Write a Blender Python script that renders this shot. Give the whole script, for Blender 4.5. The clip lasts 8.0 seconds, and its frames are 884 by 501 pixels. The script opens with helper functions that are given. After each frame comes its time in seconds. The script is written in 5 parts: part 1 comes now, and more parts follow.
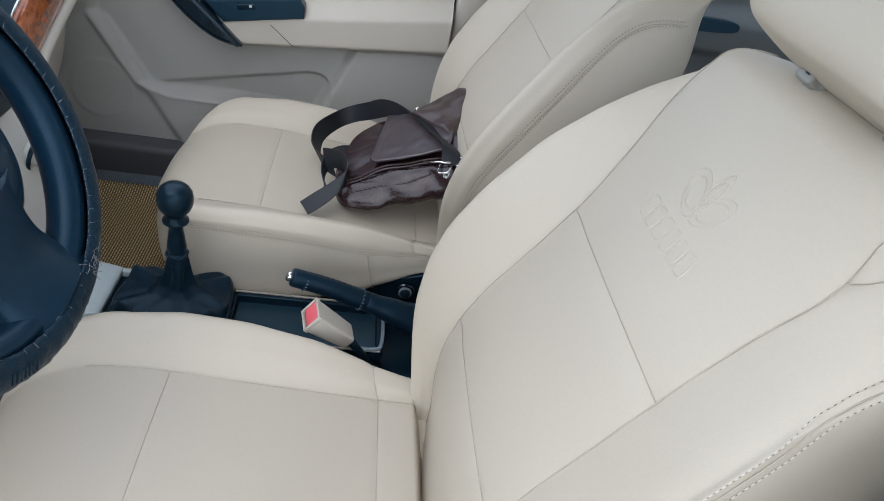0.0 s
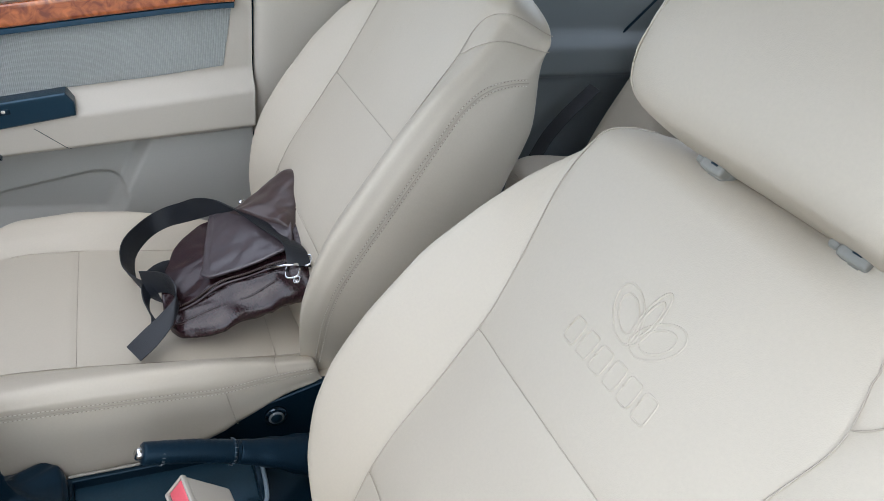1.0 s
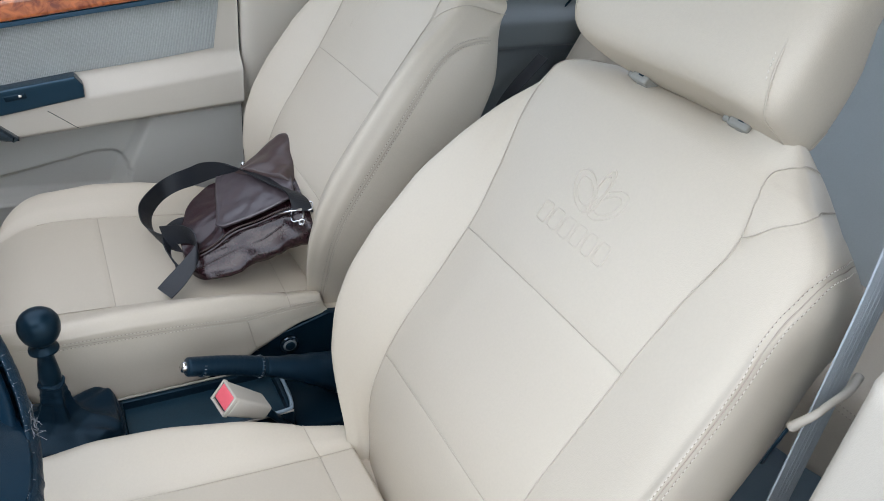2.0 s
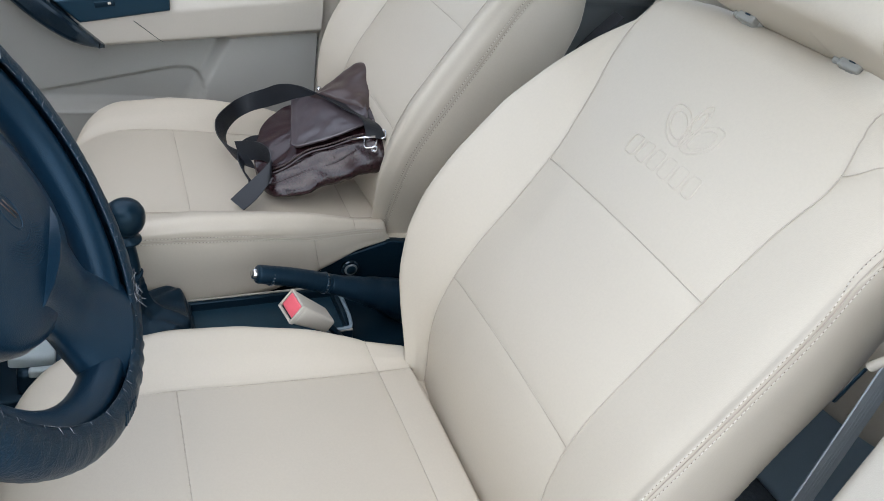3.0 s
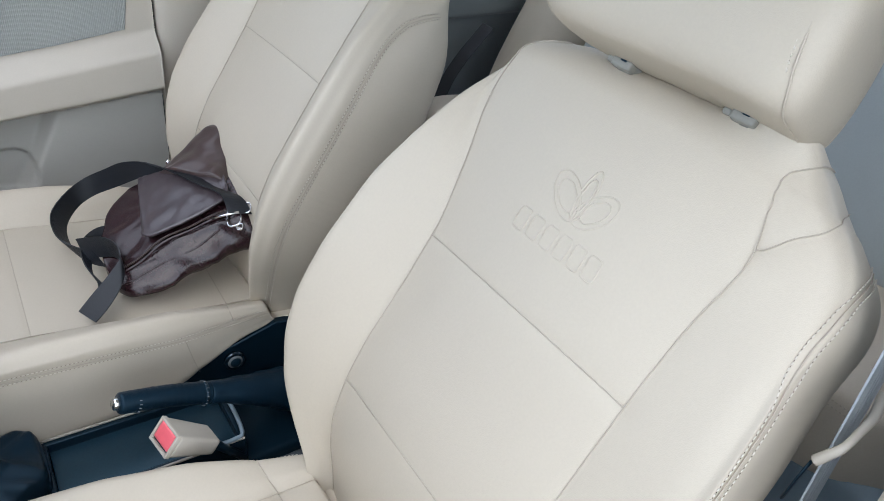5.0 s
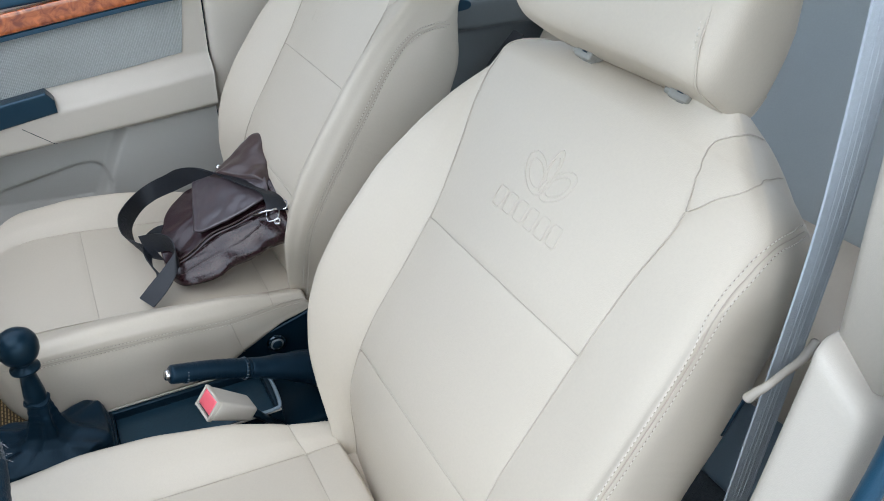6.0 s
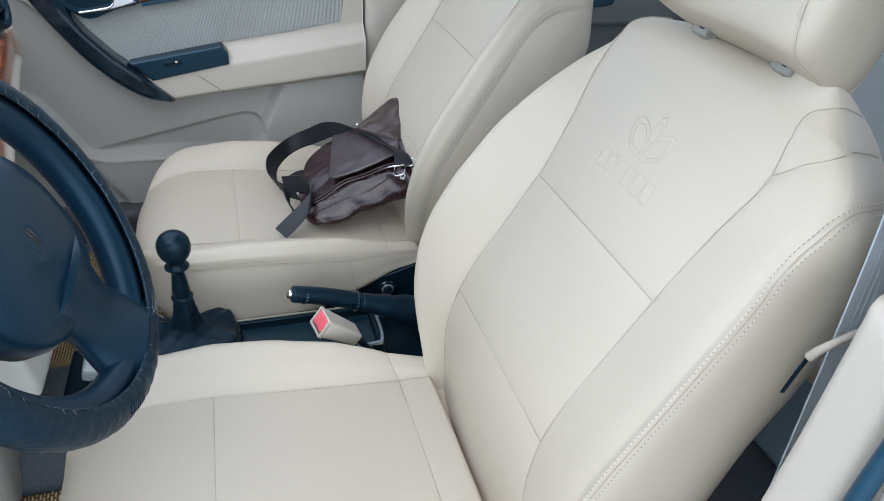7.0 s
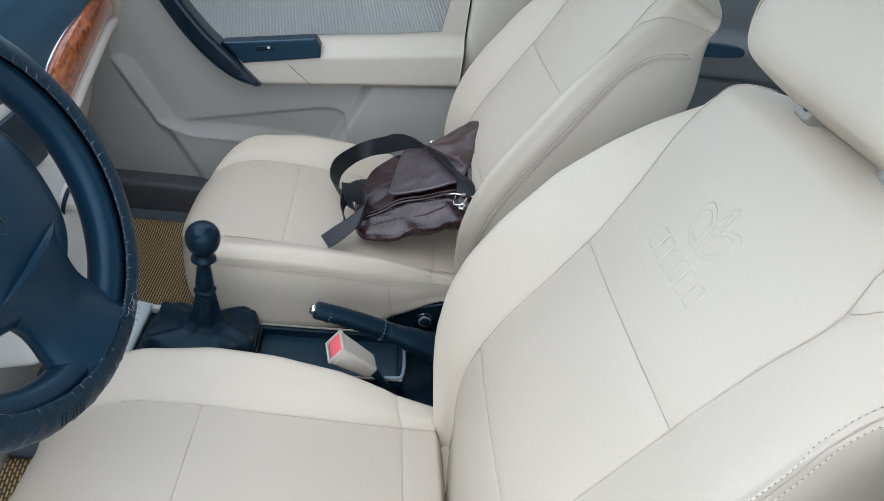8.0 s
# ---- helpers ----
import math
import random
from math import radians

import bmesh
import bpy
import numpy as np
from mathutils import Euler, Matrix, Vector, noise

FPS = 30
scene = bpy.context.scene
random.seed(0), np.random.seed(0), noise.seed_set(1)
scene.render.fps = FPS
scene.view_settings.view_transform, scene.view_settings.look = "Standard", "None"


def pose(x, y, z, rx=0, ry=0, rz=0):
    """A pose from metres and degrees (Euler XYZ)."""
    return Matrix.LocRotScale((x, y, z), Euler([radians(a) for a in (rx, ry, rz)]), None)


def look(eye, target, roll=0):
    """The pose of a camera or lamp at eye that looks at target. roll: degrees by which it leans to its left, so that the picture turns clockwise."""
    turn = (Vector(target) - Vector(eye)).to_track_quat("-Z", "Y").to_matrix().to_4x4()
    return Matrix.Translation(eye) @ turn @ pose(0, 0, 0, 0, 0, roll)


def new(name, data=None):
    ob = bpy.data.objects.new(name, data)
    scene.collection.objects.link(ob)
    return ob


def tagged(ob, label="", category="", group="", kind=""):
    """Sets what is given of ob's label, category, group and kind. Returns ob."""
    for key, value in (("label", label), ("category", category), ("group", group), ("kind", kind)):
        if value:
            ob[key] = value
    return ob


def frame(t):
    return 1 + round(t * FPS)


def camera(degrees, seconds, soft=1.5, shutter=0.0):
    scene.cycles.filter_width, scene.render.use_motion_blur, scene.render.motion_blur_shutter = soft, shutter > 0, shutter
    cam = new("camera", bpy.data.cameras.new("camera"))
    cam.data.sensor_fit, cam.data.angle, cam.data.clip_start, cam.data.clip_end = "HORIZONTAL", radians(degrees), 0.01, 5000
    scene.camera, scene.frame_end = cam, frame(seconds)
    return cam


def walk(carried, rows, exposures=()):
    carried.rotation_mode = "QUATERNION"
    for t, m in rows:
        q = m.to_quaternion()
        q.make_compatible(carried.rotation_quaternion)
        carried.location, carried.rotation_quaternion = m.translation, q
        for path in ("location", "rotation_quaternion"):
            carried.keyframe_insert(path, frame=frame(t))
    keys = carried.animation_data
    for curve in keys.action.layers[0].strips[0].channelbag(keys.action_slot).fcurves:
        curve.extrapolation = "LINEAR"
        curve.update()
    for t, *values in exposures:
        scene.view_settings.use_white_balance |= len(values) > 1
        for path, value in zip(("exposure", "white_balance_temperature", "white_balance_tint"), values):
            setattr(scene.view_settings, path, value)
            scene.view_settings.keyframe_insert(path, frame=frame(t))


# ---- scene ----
cam = camera(63.3, 8.0, 0.8)
PATH = [
    (0, (-0.6, 0.116, 1.135), (1.05, -0.17, 0.042), 11.8),
    (0.5, (-0.461, 0.147, 1.152), (1.105, -0.436, 0.053), 13.2),
    (1, (-0.391, 0.16, 1.184), (1.149, -0.61, 0.167), 8.3),
    (1.5, (-0.503, 0.255, 1.194), (1.025, -0.608, 0.234), 6.8),
    (1.7, (-0.548, 0.27, 1.189), (0.955, -0.611, 0.207), 6.0),
    (2.8, (-0.594, 0.371, 1.14), (0.894, -0.457, 0.09), 10.4),
    (3, (-0.595, 0.37, 1.126), (0.887, -0.426, 0.043), 11.0),
    (3.5, (-0.56, 0.33, 1.119), (0.844, -0.507, -0.033), 10.8),
    (4, (-0.494, 0.309, 1.135), (0.857, -0.688, 0.049), 10.0),
    (4.5, (-0.45, 0.285, 1.147), (0.888, -0.731, 0.063), 7.9),
    (4.7, (-0.441, 0.273, 1.157), (0.894, -0.761, 0.085), 7.4),
    (5.8, (-0.569, 0.244, 1.193), (0.894, -0.612, 0.131), 2.6),
    (6, (-0.6, 0.233, 1.194), (0.883, -0.599, 0.142), 1.6),
    (6.5, (-0.678, 0.24, 1.175), (0.886, -0.479, 0.156), 4.1),
    (7, (-0.722, 0.255, 1.17), (0.901, -0.268, 0.124), 3.3),
    (7.5, (-0.694, 0.204, 1.178), (0.986, -0.215, 0.177), 3.2),
    (8, (-0.622, 0.127, 1.169), (1.062, -0.112, 0.117), 9.4),
]
walk(cam, [(t, look(eye, target, roll)) for t, eye, target, roll in PATH], [(0, 1.61, 6300, 8.5), (0.5, 1.77, 6300, 8.5), (4.7, 1.77, 6300, 8.5), (5.8, 1.82, 6150, 7)])

# ---- daylight: bright overcast sky, the driver's door stands open ----
world = bpy.data.worlds.new("sky")
scene.world = world
world.use_nodes = True
sky = world.node_tree.nodes.new("ShaderNodeTexSky")
sky.sky_type, sky.sun_disc = "NISHITA", False
sky.sun_elevation, sky.sun_rotation = radians(58), radians(306)
haze = world.node_tree.nodes.new("ShaderNodeHueSaturation")
haze.inputs["Saturation"].default_value = 0.62
world.node_tree.links.new(sky.outputs[0], haze.inputs["Color"])
cloud = world.node_tree.nodes.new("ShaderNodeMix")
cloud.data_type = "RGBA"
cloud.inputs[0].default_value, cloud.inputs[7].default_value = 0.5, (3.7, 4.0, 4.5, 1)
world.node_tree.links.new(haze.outputs[0], cloud.inputs[6])
world.node_tree.links.new(cloud.outputs[2], world.node_tree.nodes["Background"].inputs[0])
world.node_tree.nodes["Background"].inputs[1].default_value = 0.15
sun_data = bpy.data.lights.new("sun", "SUN")
sun_data.energy, sun_data.angle, sun_data.color = 0.36, radians(120), (1.0, 0.96, 0.91)
sun = new("sun", sun_data)
sun.matrix_world = look((-1.9, 1.4, 4.0), (0, 0, 0.4))


# ---- materials ----
def material(name, color, rough=0.5, metal=0.0, grain=0.0, grain_scale=600.0, spread=0.06, stain_scale=9.0, coat=0.0, sheen=0.0, spec=0.5, tint=(1.0, 1.0, 1.0)):
    """A surface with grain bump and two scales of colour variation."""
    m = bpy.data.materials.new(name)
    m.use_nodes = True
    nt = m.node_tree
    b = nt.nodes["Principled BSDF"]
    b.inputs["Roughness"].default_value, b.inputs["Metallic"].default_value = rough, metal
    b.inputs["Coat Weight"].default_value, b.inputs["Sheen Weight"].default_value = coat, sheen
    b.inputs["Specular IOR Level"].default_value = spec
    b.inputs["Specular Tint"].default_value = (*tint, 1.0)
    co = nt.nodes.new("ShaderNodeTexCoord")
    big = nt.nodes.new("ShaderNodeTexNoise")
    big.inputs["Scale"].default_value, big.inputs["Detail"].default_value = stain_scale, 4
    fine = nt.nodes.new("ShaderNodeTexNoise")
    fine.inputs["Scale"].default_value, fine.inputs["Detail"].default_value = grain_scale * 0.35, 2
    nt.links.new(co.outputs["Object"], big.inputs["Vector"])
    nt.links.new(co.outputs["Object"], fine.inputs["Vector"])
    add = nt.nodes.new("ShaderNodeMath")
    add.operation = "ADD"
    nt.links.new(big.outputs[0], add.inputs[0])
    nt.links.new(fine.outputs[0], add.inputs[1])
    ramp = nt.nodes.new("ShaderNodeMapRange")
    ramp.inputs["From Min"].default_value, ramp.inputs["From Max"].default_value = 0.6, 1.4
    ramp.inputs["To Min"].default_value, ramp.inputs["To Max"].default_value = 1 - spread, 1 + spread
    nt.links.new(add.outputs[0], ramp.inputs[0])
    mix = nt.nodes.new("ShaderNodeVectorMath")
    mix.operation = "SCALE"
    mix.inputs[0].default_value = color[:3]
    nt.links.new(ramp.outputs[0], mix.inputs["Scale"])
    nt.links.new(mix.outputs[0], b.inputs["Base Color"])
    if grain:
        cell = nt.nodes.new("ShaderNodeTexVoronoi")
        cell.inputs["Scale"].default_value = grain_scale
        nt.links.new(co.outputs["Object"], cell.inputs["Vector"])
        bump = nt.nodes.new("ShaderNodeBump")
        bump.inputs["Strength"].default_value, bump.inputs["Distance"].default_value = grain, 0.0006
        nt.links.new(cell.outputs["Distance"], bump.inputs["Height"])
        nt.links.new(bump.outputs[0], b.inputs["Normal"])
    return m


LEATHER = material("beige_leatherette", (0.488, 0.432, 0.347), 0.48, grain=0.16, grain_scale=900, spread=0.03, stain_scale=5)
SEAM = material("seam_thread", (0.43, 0.38, 0.31), 0.8)
HOLES = material("needle_holes", (0.24, 0.205, 0.17), 0.9)
STITCH = material("pale_stitch", (0.62, 0.575, 0.50), 0.7)
TRIM = material("beige_plastic", (0.47, 0.43, 0.365), 0.5, grain=0.15, grain_scale=1100, spread=0.03)
GREY = material("grey_beige_plastic", (0.36, 0.33, 0.29), 0.55, grain=0.15, grain_scale=1100, spread=0.03)
# Dark blue-grey plastic; the blue of the reflected sky is put into the colour.
DARK = material("sky_tinted_dark_plastic", (0.005, 0.044, 0.082), 0.36, spec=0.5, grain=0.2, grain_scale=1000, spread=0.1)
BLACK = material("black_plastic", (0.004, 0.013, 0.022), 0.28, spec=0.28, tint=(0.55, 0.80, 1.0), grain=0.1, grain_scale=900, spread=0.15)
GLOSS = material("gloss_black_plastic", (0.005, 0.012, 0.020), 0.10, tint=(0.55, 0.80, 1.0), spread=0.1, coat=0.6)
RUBBER = material("black_leather", (0.004, 0.013, 0.023), 0.33, spec=0.26, tint=(0.55, 0.80, 1.0), grain=0.5, grain_scale=700, spread=0.2)
BAGM = material("brown_bag_leather", (0.022, 0.009, 0.011), 0.24, grain=0.2, grain_scale=420, spread=0.25, stain_scale=16)
FLAPM = material("worn_flap_leather", (0.060, 0.047, 0.051), 0.28, grain=0.18, grain_scale=420, spread=0.16, stain_scale=14, coat=0.25)
CORNERM = material("brown_corner_leather", (0.055, 0.036, 0.034), 0.30, grain=0.2, grain_scale=420, spread=0.2, stain_scale=20)
GRIP = material("smooth_black_leather", (0.005, 0.019, 0.036), 0.28, spec=0.32, tint=(0.55, 0.80, 1.0), grain=0.25, grain_scale=900, spread=0.15)
LACE = material("grey_lacing", (0.20, 0.21, 0.23), 0.8, spread=0.5)
BRASS = material("dull_zip_metal", (0.10, 0.07, 0.06), 0.45, metal=0.6)
WEB = material("black_webbing", (0.006, 0.008, 0.012), 0.50, grain=0.5, grain_scale=900, spread=0.15)
CHROME = material("chrome", (0.75, 0.75, 0.76), 0.12, metal=1.0, spread=0.02)
RED = material("red_button", (0.78, 0.13, 0.16), 0.3, spread=0.05)
SILVER = material("silver_beige_plastic", (0.56, 0.55, 0.51), 0.35, grain=0.1, grain_scale=1100, spread=0.03)
CARPET = material("grey_carpet", (0.075, 0.088, 0.100), 0.95, grain=0.9, grain_scale=500, spread=0.3)
BELTM = material("grey_belt_webbing", (0.38, 0.42, 0.455), 0.55, grain=0.4, grain_scale=900, spread=0.08)
PAINT = material("white_car_paint", (0.80, 0.80, 0.80), 0.2, coat=0.6, spread=0.01)
SLATE = material("slate_grey_plastic", (0.16, 0.18, 0.19), 0.5, grain=0.15, grain_scale=1100, spread=0.04)
# Beige trim plastic with shade put into the colour: lower door and knee panel.
LOWER = material("shaded_beige_plastic", (0.385, 0.375, 0.340), 0.55, grain=0.15, grain_scale=1100, spread=0.03)
# Slate plastic; the blue cast of the rear cabin's shade is in the colour.
SLATE2 = material("shade_blue_slate_plastic", (0.20, 0.26, 0.31), 0.5, grain=0.15, grain_scale=1100, spread=0.04)
FRAMEM = material("pale_green_grey_plastic", (0.36, 0.41, 0.41), 0.35, grain=0.15, grain_scale=1100, spread=0.06)
# Pale guide plastic with the headrest's shade put into its colour.
GUIDEM = material("shaded_guide_plastic", (0.24, 0.235, 0.21), 0.4, grain=0.1, grain_scale=1100, spread=0.04)
TRAYM = material("slate_tray_plastic", (0.012, 0.032, 0.048), 0.22, tint=(0.55, 0.80, 1.0), grain=0.1, grain_scale=900, spread=0.12)
# Bench back leatherette; bluish rear shade is mixed into the base colour.
REARM = material("shaded_rear_leatherette", (0.38, 0.42, 0.43), 0.5, grain=0.15, grain_scale=900, spread=0.04)
NAVY = material("navy_plastic", (0.004, 0.020, 0.036), 0.30, tint=(0.55, 0.80, 1.0), grain=0.15, grain_scale=1000, spread=0.1)
REARM2 = material("beige_grey_leatherette", (0.50, 0.44, 0.36), 0.5, grain=0.15, grain_scale=900, spread=0.04)
# Dark dash skin, made lighter and bluer to carry the windscreen's sky reflection.
DASHM = material("sky_tinted_dash_skin", (0.014, 0.062, 0.105), 0.42, grain=0.2, grain_scale=1000, spread=0.1)
SILLM = material("dark_grey_sill_plastic", (0.060, 0.062, 0.066), 0.6, grain=0.3, grain_scale=900, spread=0.15)
HEAD = material("headliner_cloth", (0.45, 0.42, 0.38), 0.95, grain=0.3, grain_scale=900)
GROUNDM = material("grey_concrete_paving", (0.34, 0.33, 0.32), 0.9, grain=0.5, grain_scale=60, spread=0.2, stain_scale=1.5)


def wood_material():
    m = material("burl_wood_veneer", (0.40, 0.105, 0.022), 0.18, coat=0.8)
    nt = m.node_tree
    b = nt.nodes["Principled BSDF"]
    co = nt.nodes.new("ShaderNodeTexCoord")
    n = nt.nodes.new("ShaderNodeTexNoise")
    n.inputs["Scale"].default_value, n.inputs["Detail"].default_value, n.inputs["Distortion"].default_value = 46, 7, 1.2
    nt.links.new(co.outputs["Object"], n.inputs["Vector"])
    r = nt.nodes.new("ShaderNodeValToRGB")
    r.color_ramp.elements[0].position, r.color_ramp.elements[0].color = 0.32, (0.17, 0.033, 0.008, 1)
    r.color_ramp.elements[1].position, r.color_ramp.elements[1].color = 0.68, (0.50, 0.135, 0.030, 1)
    nt.links.new(n.outputs[0], r.inputs[0])
    nt.links.new(r.outputs[0], b.inputs["Base Color"])
    return m


def cloth_material():
    """Grey ribbed cloth with soft stains."""
    m = material("grey_ribbed_cloth", (0.31, 0.325, 0.315), 0.95, spread=0.13, stain_scale=8, sheen=0.3)
    nt = m.node_tree
    b = nt.nodes["Principled BSDF"]
    co = nt.nodes.new("ShaderNodeTexCoord")
    w = nt.nodes.new("ShaderNodeTexWave")
    w.bands_direction = "Y"
    w.inputs["Scale"].default_value, w.inputs["Distortion"].default_value, w.inputs["Detail"].default_value = 96, 0.7, 2
    w.inputs["Detail Scale"].default_value = 2.0
    nt.links.new(co.outputs["Object"], w.inputs["Vector"])
    shade = nt.nodes.new("ShaderNodeMapRange")
    shade.inputs["To Min"].default_value, shade.inputs["To Max"].default_value = 0.88, 1.05
    nt.links.new(w.outputs["Fac"], shade.inputs[0])
    tint = nt.nodes.new("ShaderNodeVectorMath")
    tint.operation = "SCALE"
    nt.links.new(b.inputs["Base Color"].links[0].from_socket, tint.inputs[0])
    nt.links.new(shade.outputs[0], tint.inputs["Scale"])
    nt.links.new(tint.outputs[0], b.inputs["Base Color"])
    bump = nt.nodes.new("ShaderNodeBump")
    bump.inputs["Strength"].default_value, bump.inputs["Distance"].default_value = 0.5, 0.0015
    nt.links.new(w.outputs["Fac"], bump.inputs["Height"])
    nt.links.new(bump.outputs[0], b.inputs["Normal"])
    return m


def mat_material():
    """Woven straw-coloured floor mat."""
    m = material("woven_floor_mat", (0.30, 0.21, 0.095), 0.8, spread=0.2)
    nt = m.node_tree
    b = nt.nodes["Principled BSDF"]
    co = nt.nodes.new("ShaderNodeTexCoord")
    v = nt.nodes.new("ShaderNodeTexBrick")
    v.inputs["Scale"].default_value = 44
    v.inputs["Color1"].default_value, v.inputs["Color2"].default_value = (0.60, 0.43, 0.19, 1), (0.46, 0.32, 0.135, 1)
    v.inputs["Mortar"].default_value, v.inputs["Mortar Size"].default_value = (0.09, 0.060, 0.028, 1), 0.075
    nt.links.new(co.outputs["Object"], v.inputs["Vector"])
    nt.links.new(v.outputs["Color"], b.inputs["Base Color"])
    bump = nt.nodes.new("ShaderNodeBump")
    bump.inputs["Strength"].default_value, bump.inputs["Distance"].default_value, bump.invert = 0.8, 0.003, True
    nt.links.new(v.outputs["Fac"], bump.inputs["Height"])
    nt.links.new(bump.outputs[0], b.inputs["Normal"])
    return m


def cover_material():
    """Black embossed leather, veined and scuffed pale along its raised lines."""
    m = material("scuffed_cover_leather", (0.005, 0.016, 0.028), 0.36, spec=0.28, tint=(0.55, 0.80, 1.0), grain=0.5, grain_scale=700, spread=0.25)
    nt = m.node_tree
    b = nt.nodes["Principled BSDF"]
    co = nt.nodes.new("ShaderNodeTexCoord")
    warp = nt.nodes.new("ShaderNodeTexNoise")
    warp.inputs["Scale"].default_value, warp.inputs["Detail"].default_value = 38, 3
    nt.links.new(co.outputs["Object"], warp.inputs["Vector"])
    off = nt.nodes.new("ShaderNodeVectorMath")
    off.operation = "MULTIPLY_ADD"
    off.inputs[1].default_value = (0.05, 0.05, 0.05)
    nt.links.new(warp.outputs["Color"], off.inputs[0])
    nt.links.new(co.outputs["Object"], off.inputs[2])
    cell = nt.nodes.new("ShaderNodeTexVoronoi")
    cell.feature = "DISTANCE_TO_EDGE"
    cell.inputs["Scale"].default_value = 70
    nt.links.new(off.outputs[0], cell.inputs["Vector"])
    vein = nt.nodes.new("ShaderNodeMapRange")
    vein.inputs["From Min"].default_value, vein.inputs["From Max"].default_value = 0.0, 0.10
    vein.inputs["To Min"].default_value, vein.inputs["To Max"].default_value = 1.0, 0.0
    nt.links.new(cell.outputs["Distance"], vein.inputs[0])
    worn = nt.nodes.new("ShaderNodeMath")
    worn.operation = "MULTIPLY"
    nt.links.new(vein.outputs[0], worn.inputs[0])
    nt.links.new(warp.outputs["Fac"], worn.inputs[1])
    mix = nt.nodes.new("ShaderNodeMix")
    mix.data_type = "RGBA"
    mix.inputs[7].default_value = (0.012, 0.024, 0.036, 1)
    nt.links.new(worn.outputs[0], mix.inputs[0])
    nt.links.new(b.inputs["Base Color"].links[0].from_socket, mix.inputs[6])
    nt.links.new(mix.outputs[2], b.inputs["Base Color"])
    bump = nt.nodes.new("ShaderNodeBump")
    bump.inputs["Strength"].default_value, bump.inputs["Distance"].default_value = 0.30, 0.0010
    nt.links.new(vein.outputs[0], bump.inputs["Height"])
    nt.links.new(b.inputs["Normal"].links[0].from_socket, bump.inputs["Normal"])
    nt.links.new(bump.outputs[0], b.inputs["Normal"])
    return m


COVERM = cover_material()
WOOD, CLOTH, MATM = wood_material(), cloth_material(), mat_material()


# ---- mesh tools ----
def mesh_of(name, verts, faces, mat, smooth=True):
    me = bpy.data.meshes.new(name)
    me.from_pydata([tuple(map(float, v)) for v in verts], [], faces)
    me.materials.append(mat)
    if smooth:
        me.polygons.foreach_set("use_smooth", [True] * len(me.polygons))
    me.update()
    return me


def part(name, me, parent=None, label="", kind=""):
    """Links a mesh as one object under a thing or a part."""
    ob = new(name, me)
    ob.parent = parent
    return tagged(ob, label, kind=kind)


def thing(name, label, category, m=None, group="", kind=""):
    """An empty at a thing's base that carries its parts."""
    ob = new(name)
    ob.empty_display_size = 0.05
    if m is not None:
        ob.matrix_world = m
    return tagged(ob, label, category, group, kind)


def grid_faces(rows, cols, wrap=False):
    n = cols if wrap else cols - 1
    return [(r * cols + c, r * cols + (c + 1) % cols, (r + 1) * cols + (c + 1) % cols, (r + 1) * cols + c) for r in range(rows - 1) for c in range(n)]


def loft(name, rings, mat, caps=True, smooth=True):
    """A closed skin through rings of points, shape (rings, points, 3)."""
    rings = np.asarray(rings, float)
    r, n, _ = rings.shape
    verts, faces = rings.reshape(-1, 3), grid_faces(r, n, True)
    if caps:
        faces += [tuple(range(n))[::-1], tuple(range((r - 1) * n, r * n))]
    return mesh_of(name, verts, faces, mat, smooth)


def smooth_line(points, n, closed=False):
    """A Catmull-Rom line through points, in n samples."""
    p = np.asarray(points, float)
    k = len(p)
    t = np.linspace(0, k if closed else k - 1, n, endpoint=not closed)
    i = np.minimum(np.floor(t).astype(int), k - 1 if closed else k - 2)
    f = (t - i)[:, None]
    if closed:
        a, b, c, d = p[(i - 1) % k], p[i % k], p[(i + 1) % k], p[(i + 2) % k]
    else:
        a, b, c, d = p[np.maximum(i - 1, 0)], p[i], p[i + 1], p[np.minimum(i + 2, k - 1)]
    return 0.5 * (2 * b + (c - a) * f + (2 * a - 5 * b + 4 * c - d) * f**2 + (3 * b - a - 3 * c + d) * f**3)


def tube_rings(line, radius, n=10, closed=False, flat=1.0, up=(0, 0, 1)):
    """Rings round a line; radius may vary along it; flat squeezes along the up side."""
    p = np.asarray(line, float)
    rad = np.broadcast_to(np.asarray(radius, float), (len(p),))
    tan = np.roll(p, -1, 0) - np.roll(p, 1, 0) if closed else np.gradient(p, axis=0)
    tan /= np.linalg.norm(tan, axis=1)[:, None] + 1e-12
    side = np.cross(tan, np.asarray(up, float))
    side /= np.linalg.norm(side, axis=1)[:, None] + 1e-9
    top = np.cross(side, tan)
    th = np.linspace(0, 2 * np.pi, n, endpoint=False)
    return p[:, None] + rad[:, None, None] * (np.cos(th)[None, :, None] * side[:, None] + flat * np.sin(th)[None, :, None] * top[:, None])


def tube(name, line, radius, mat, n=10, flat=1.0, up=(0, 0, 1)):
    return loft(name, tube_rings(line, radius, n, False, flat, up), mat)


def ribbon(name, line, across, width, thick, mat):
    """A strap: a line, the direction across it at each point, its width and thickness."""
    p, a = np.asarray(line, float), np.asarray(across, float)
    a = a / np.linalg.norm(a, axis=1)[:, None]
    tan = np.gradient(p, axis=0)
    nrm = np.cross(tan, a)
    nrm /= np.linalg.norm(nrm, axis=1)[:, None] + 1e-12
    w, t = width / 2, thick / 2
    prof = [(-w, -t), (-w * 0.5, -t * 1.15), (w * 0.5, -t * 1.15), (w, -t), (w, t), (w * 0.5, t * 1.15), (-w * 0.5, t * 1.15), (-w, t)]
    return loft(name, np.stack([p + u * a + v * nrm for u, v in prof], 1), mat, smooth=False)


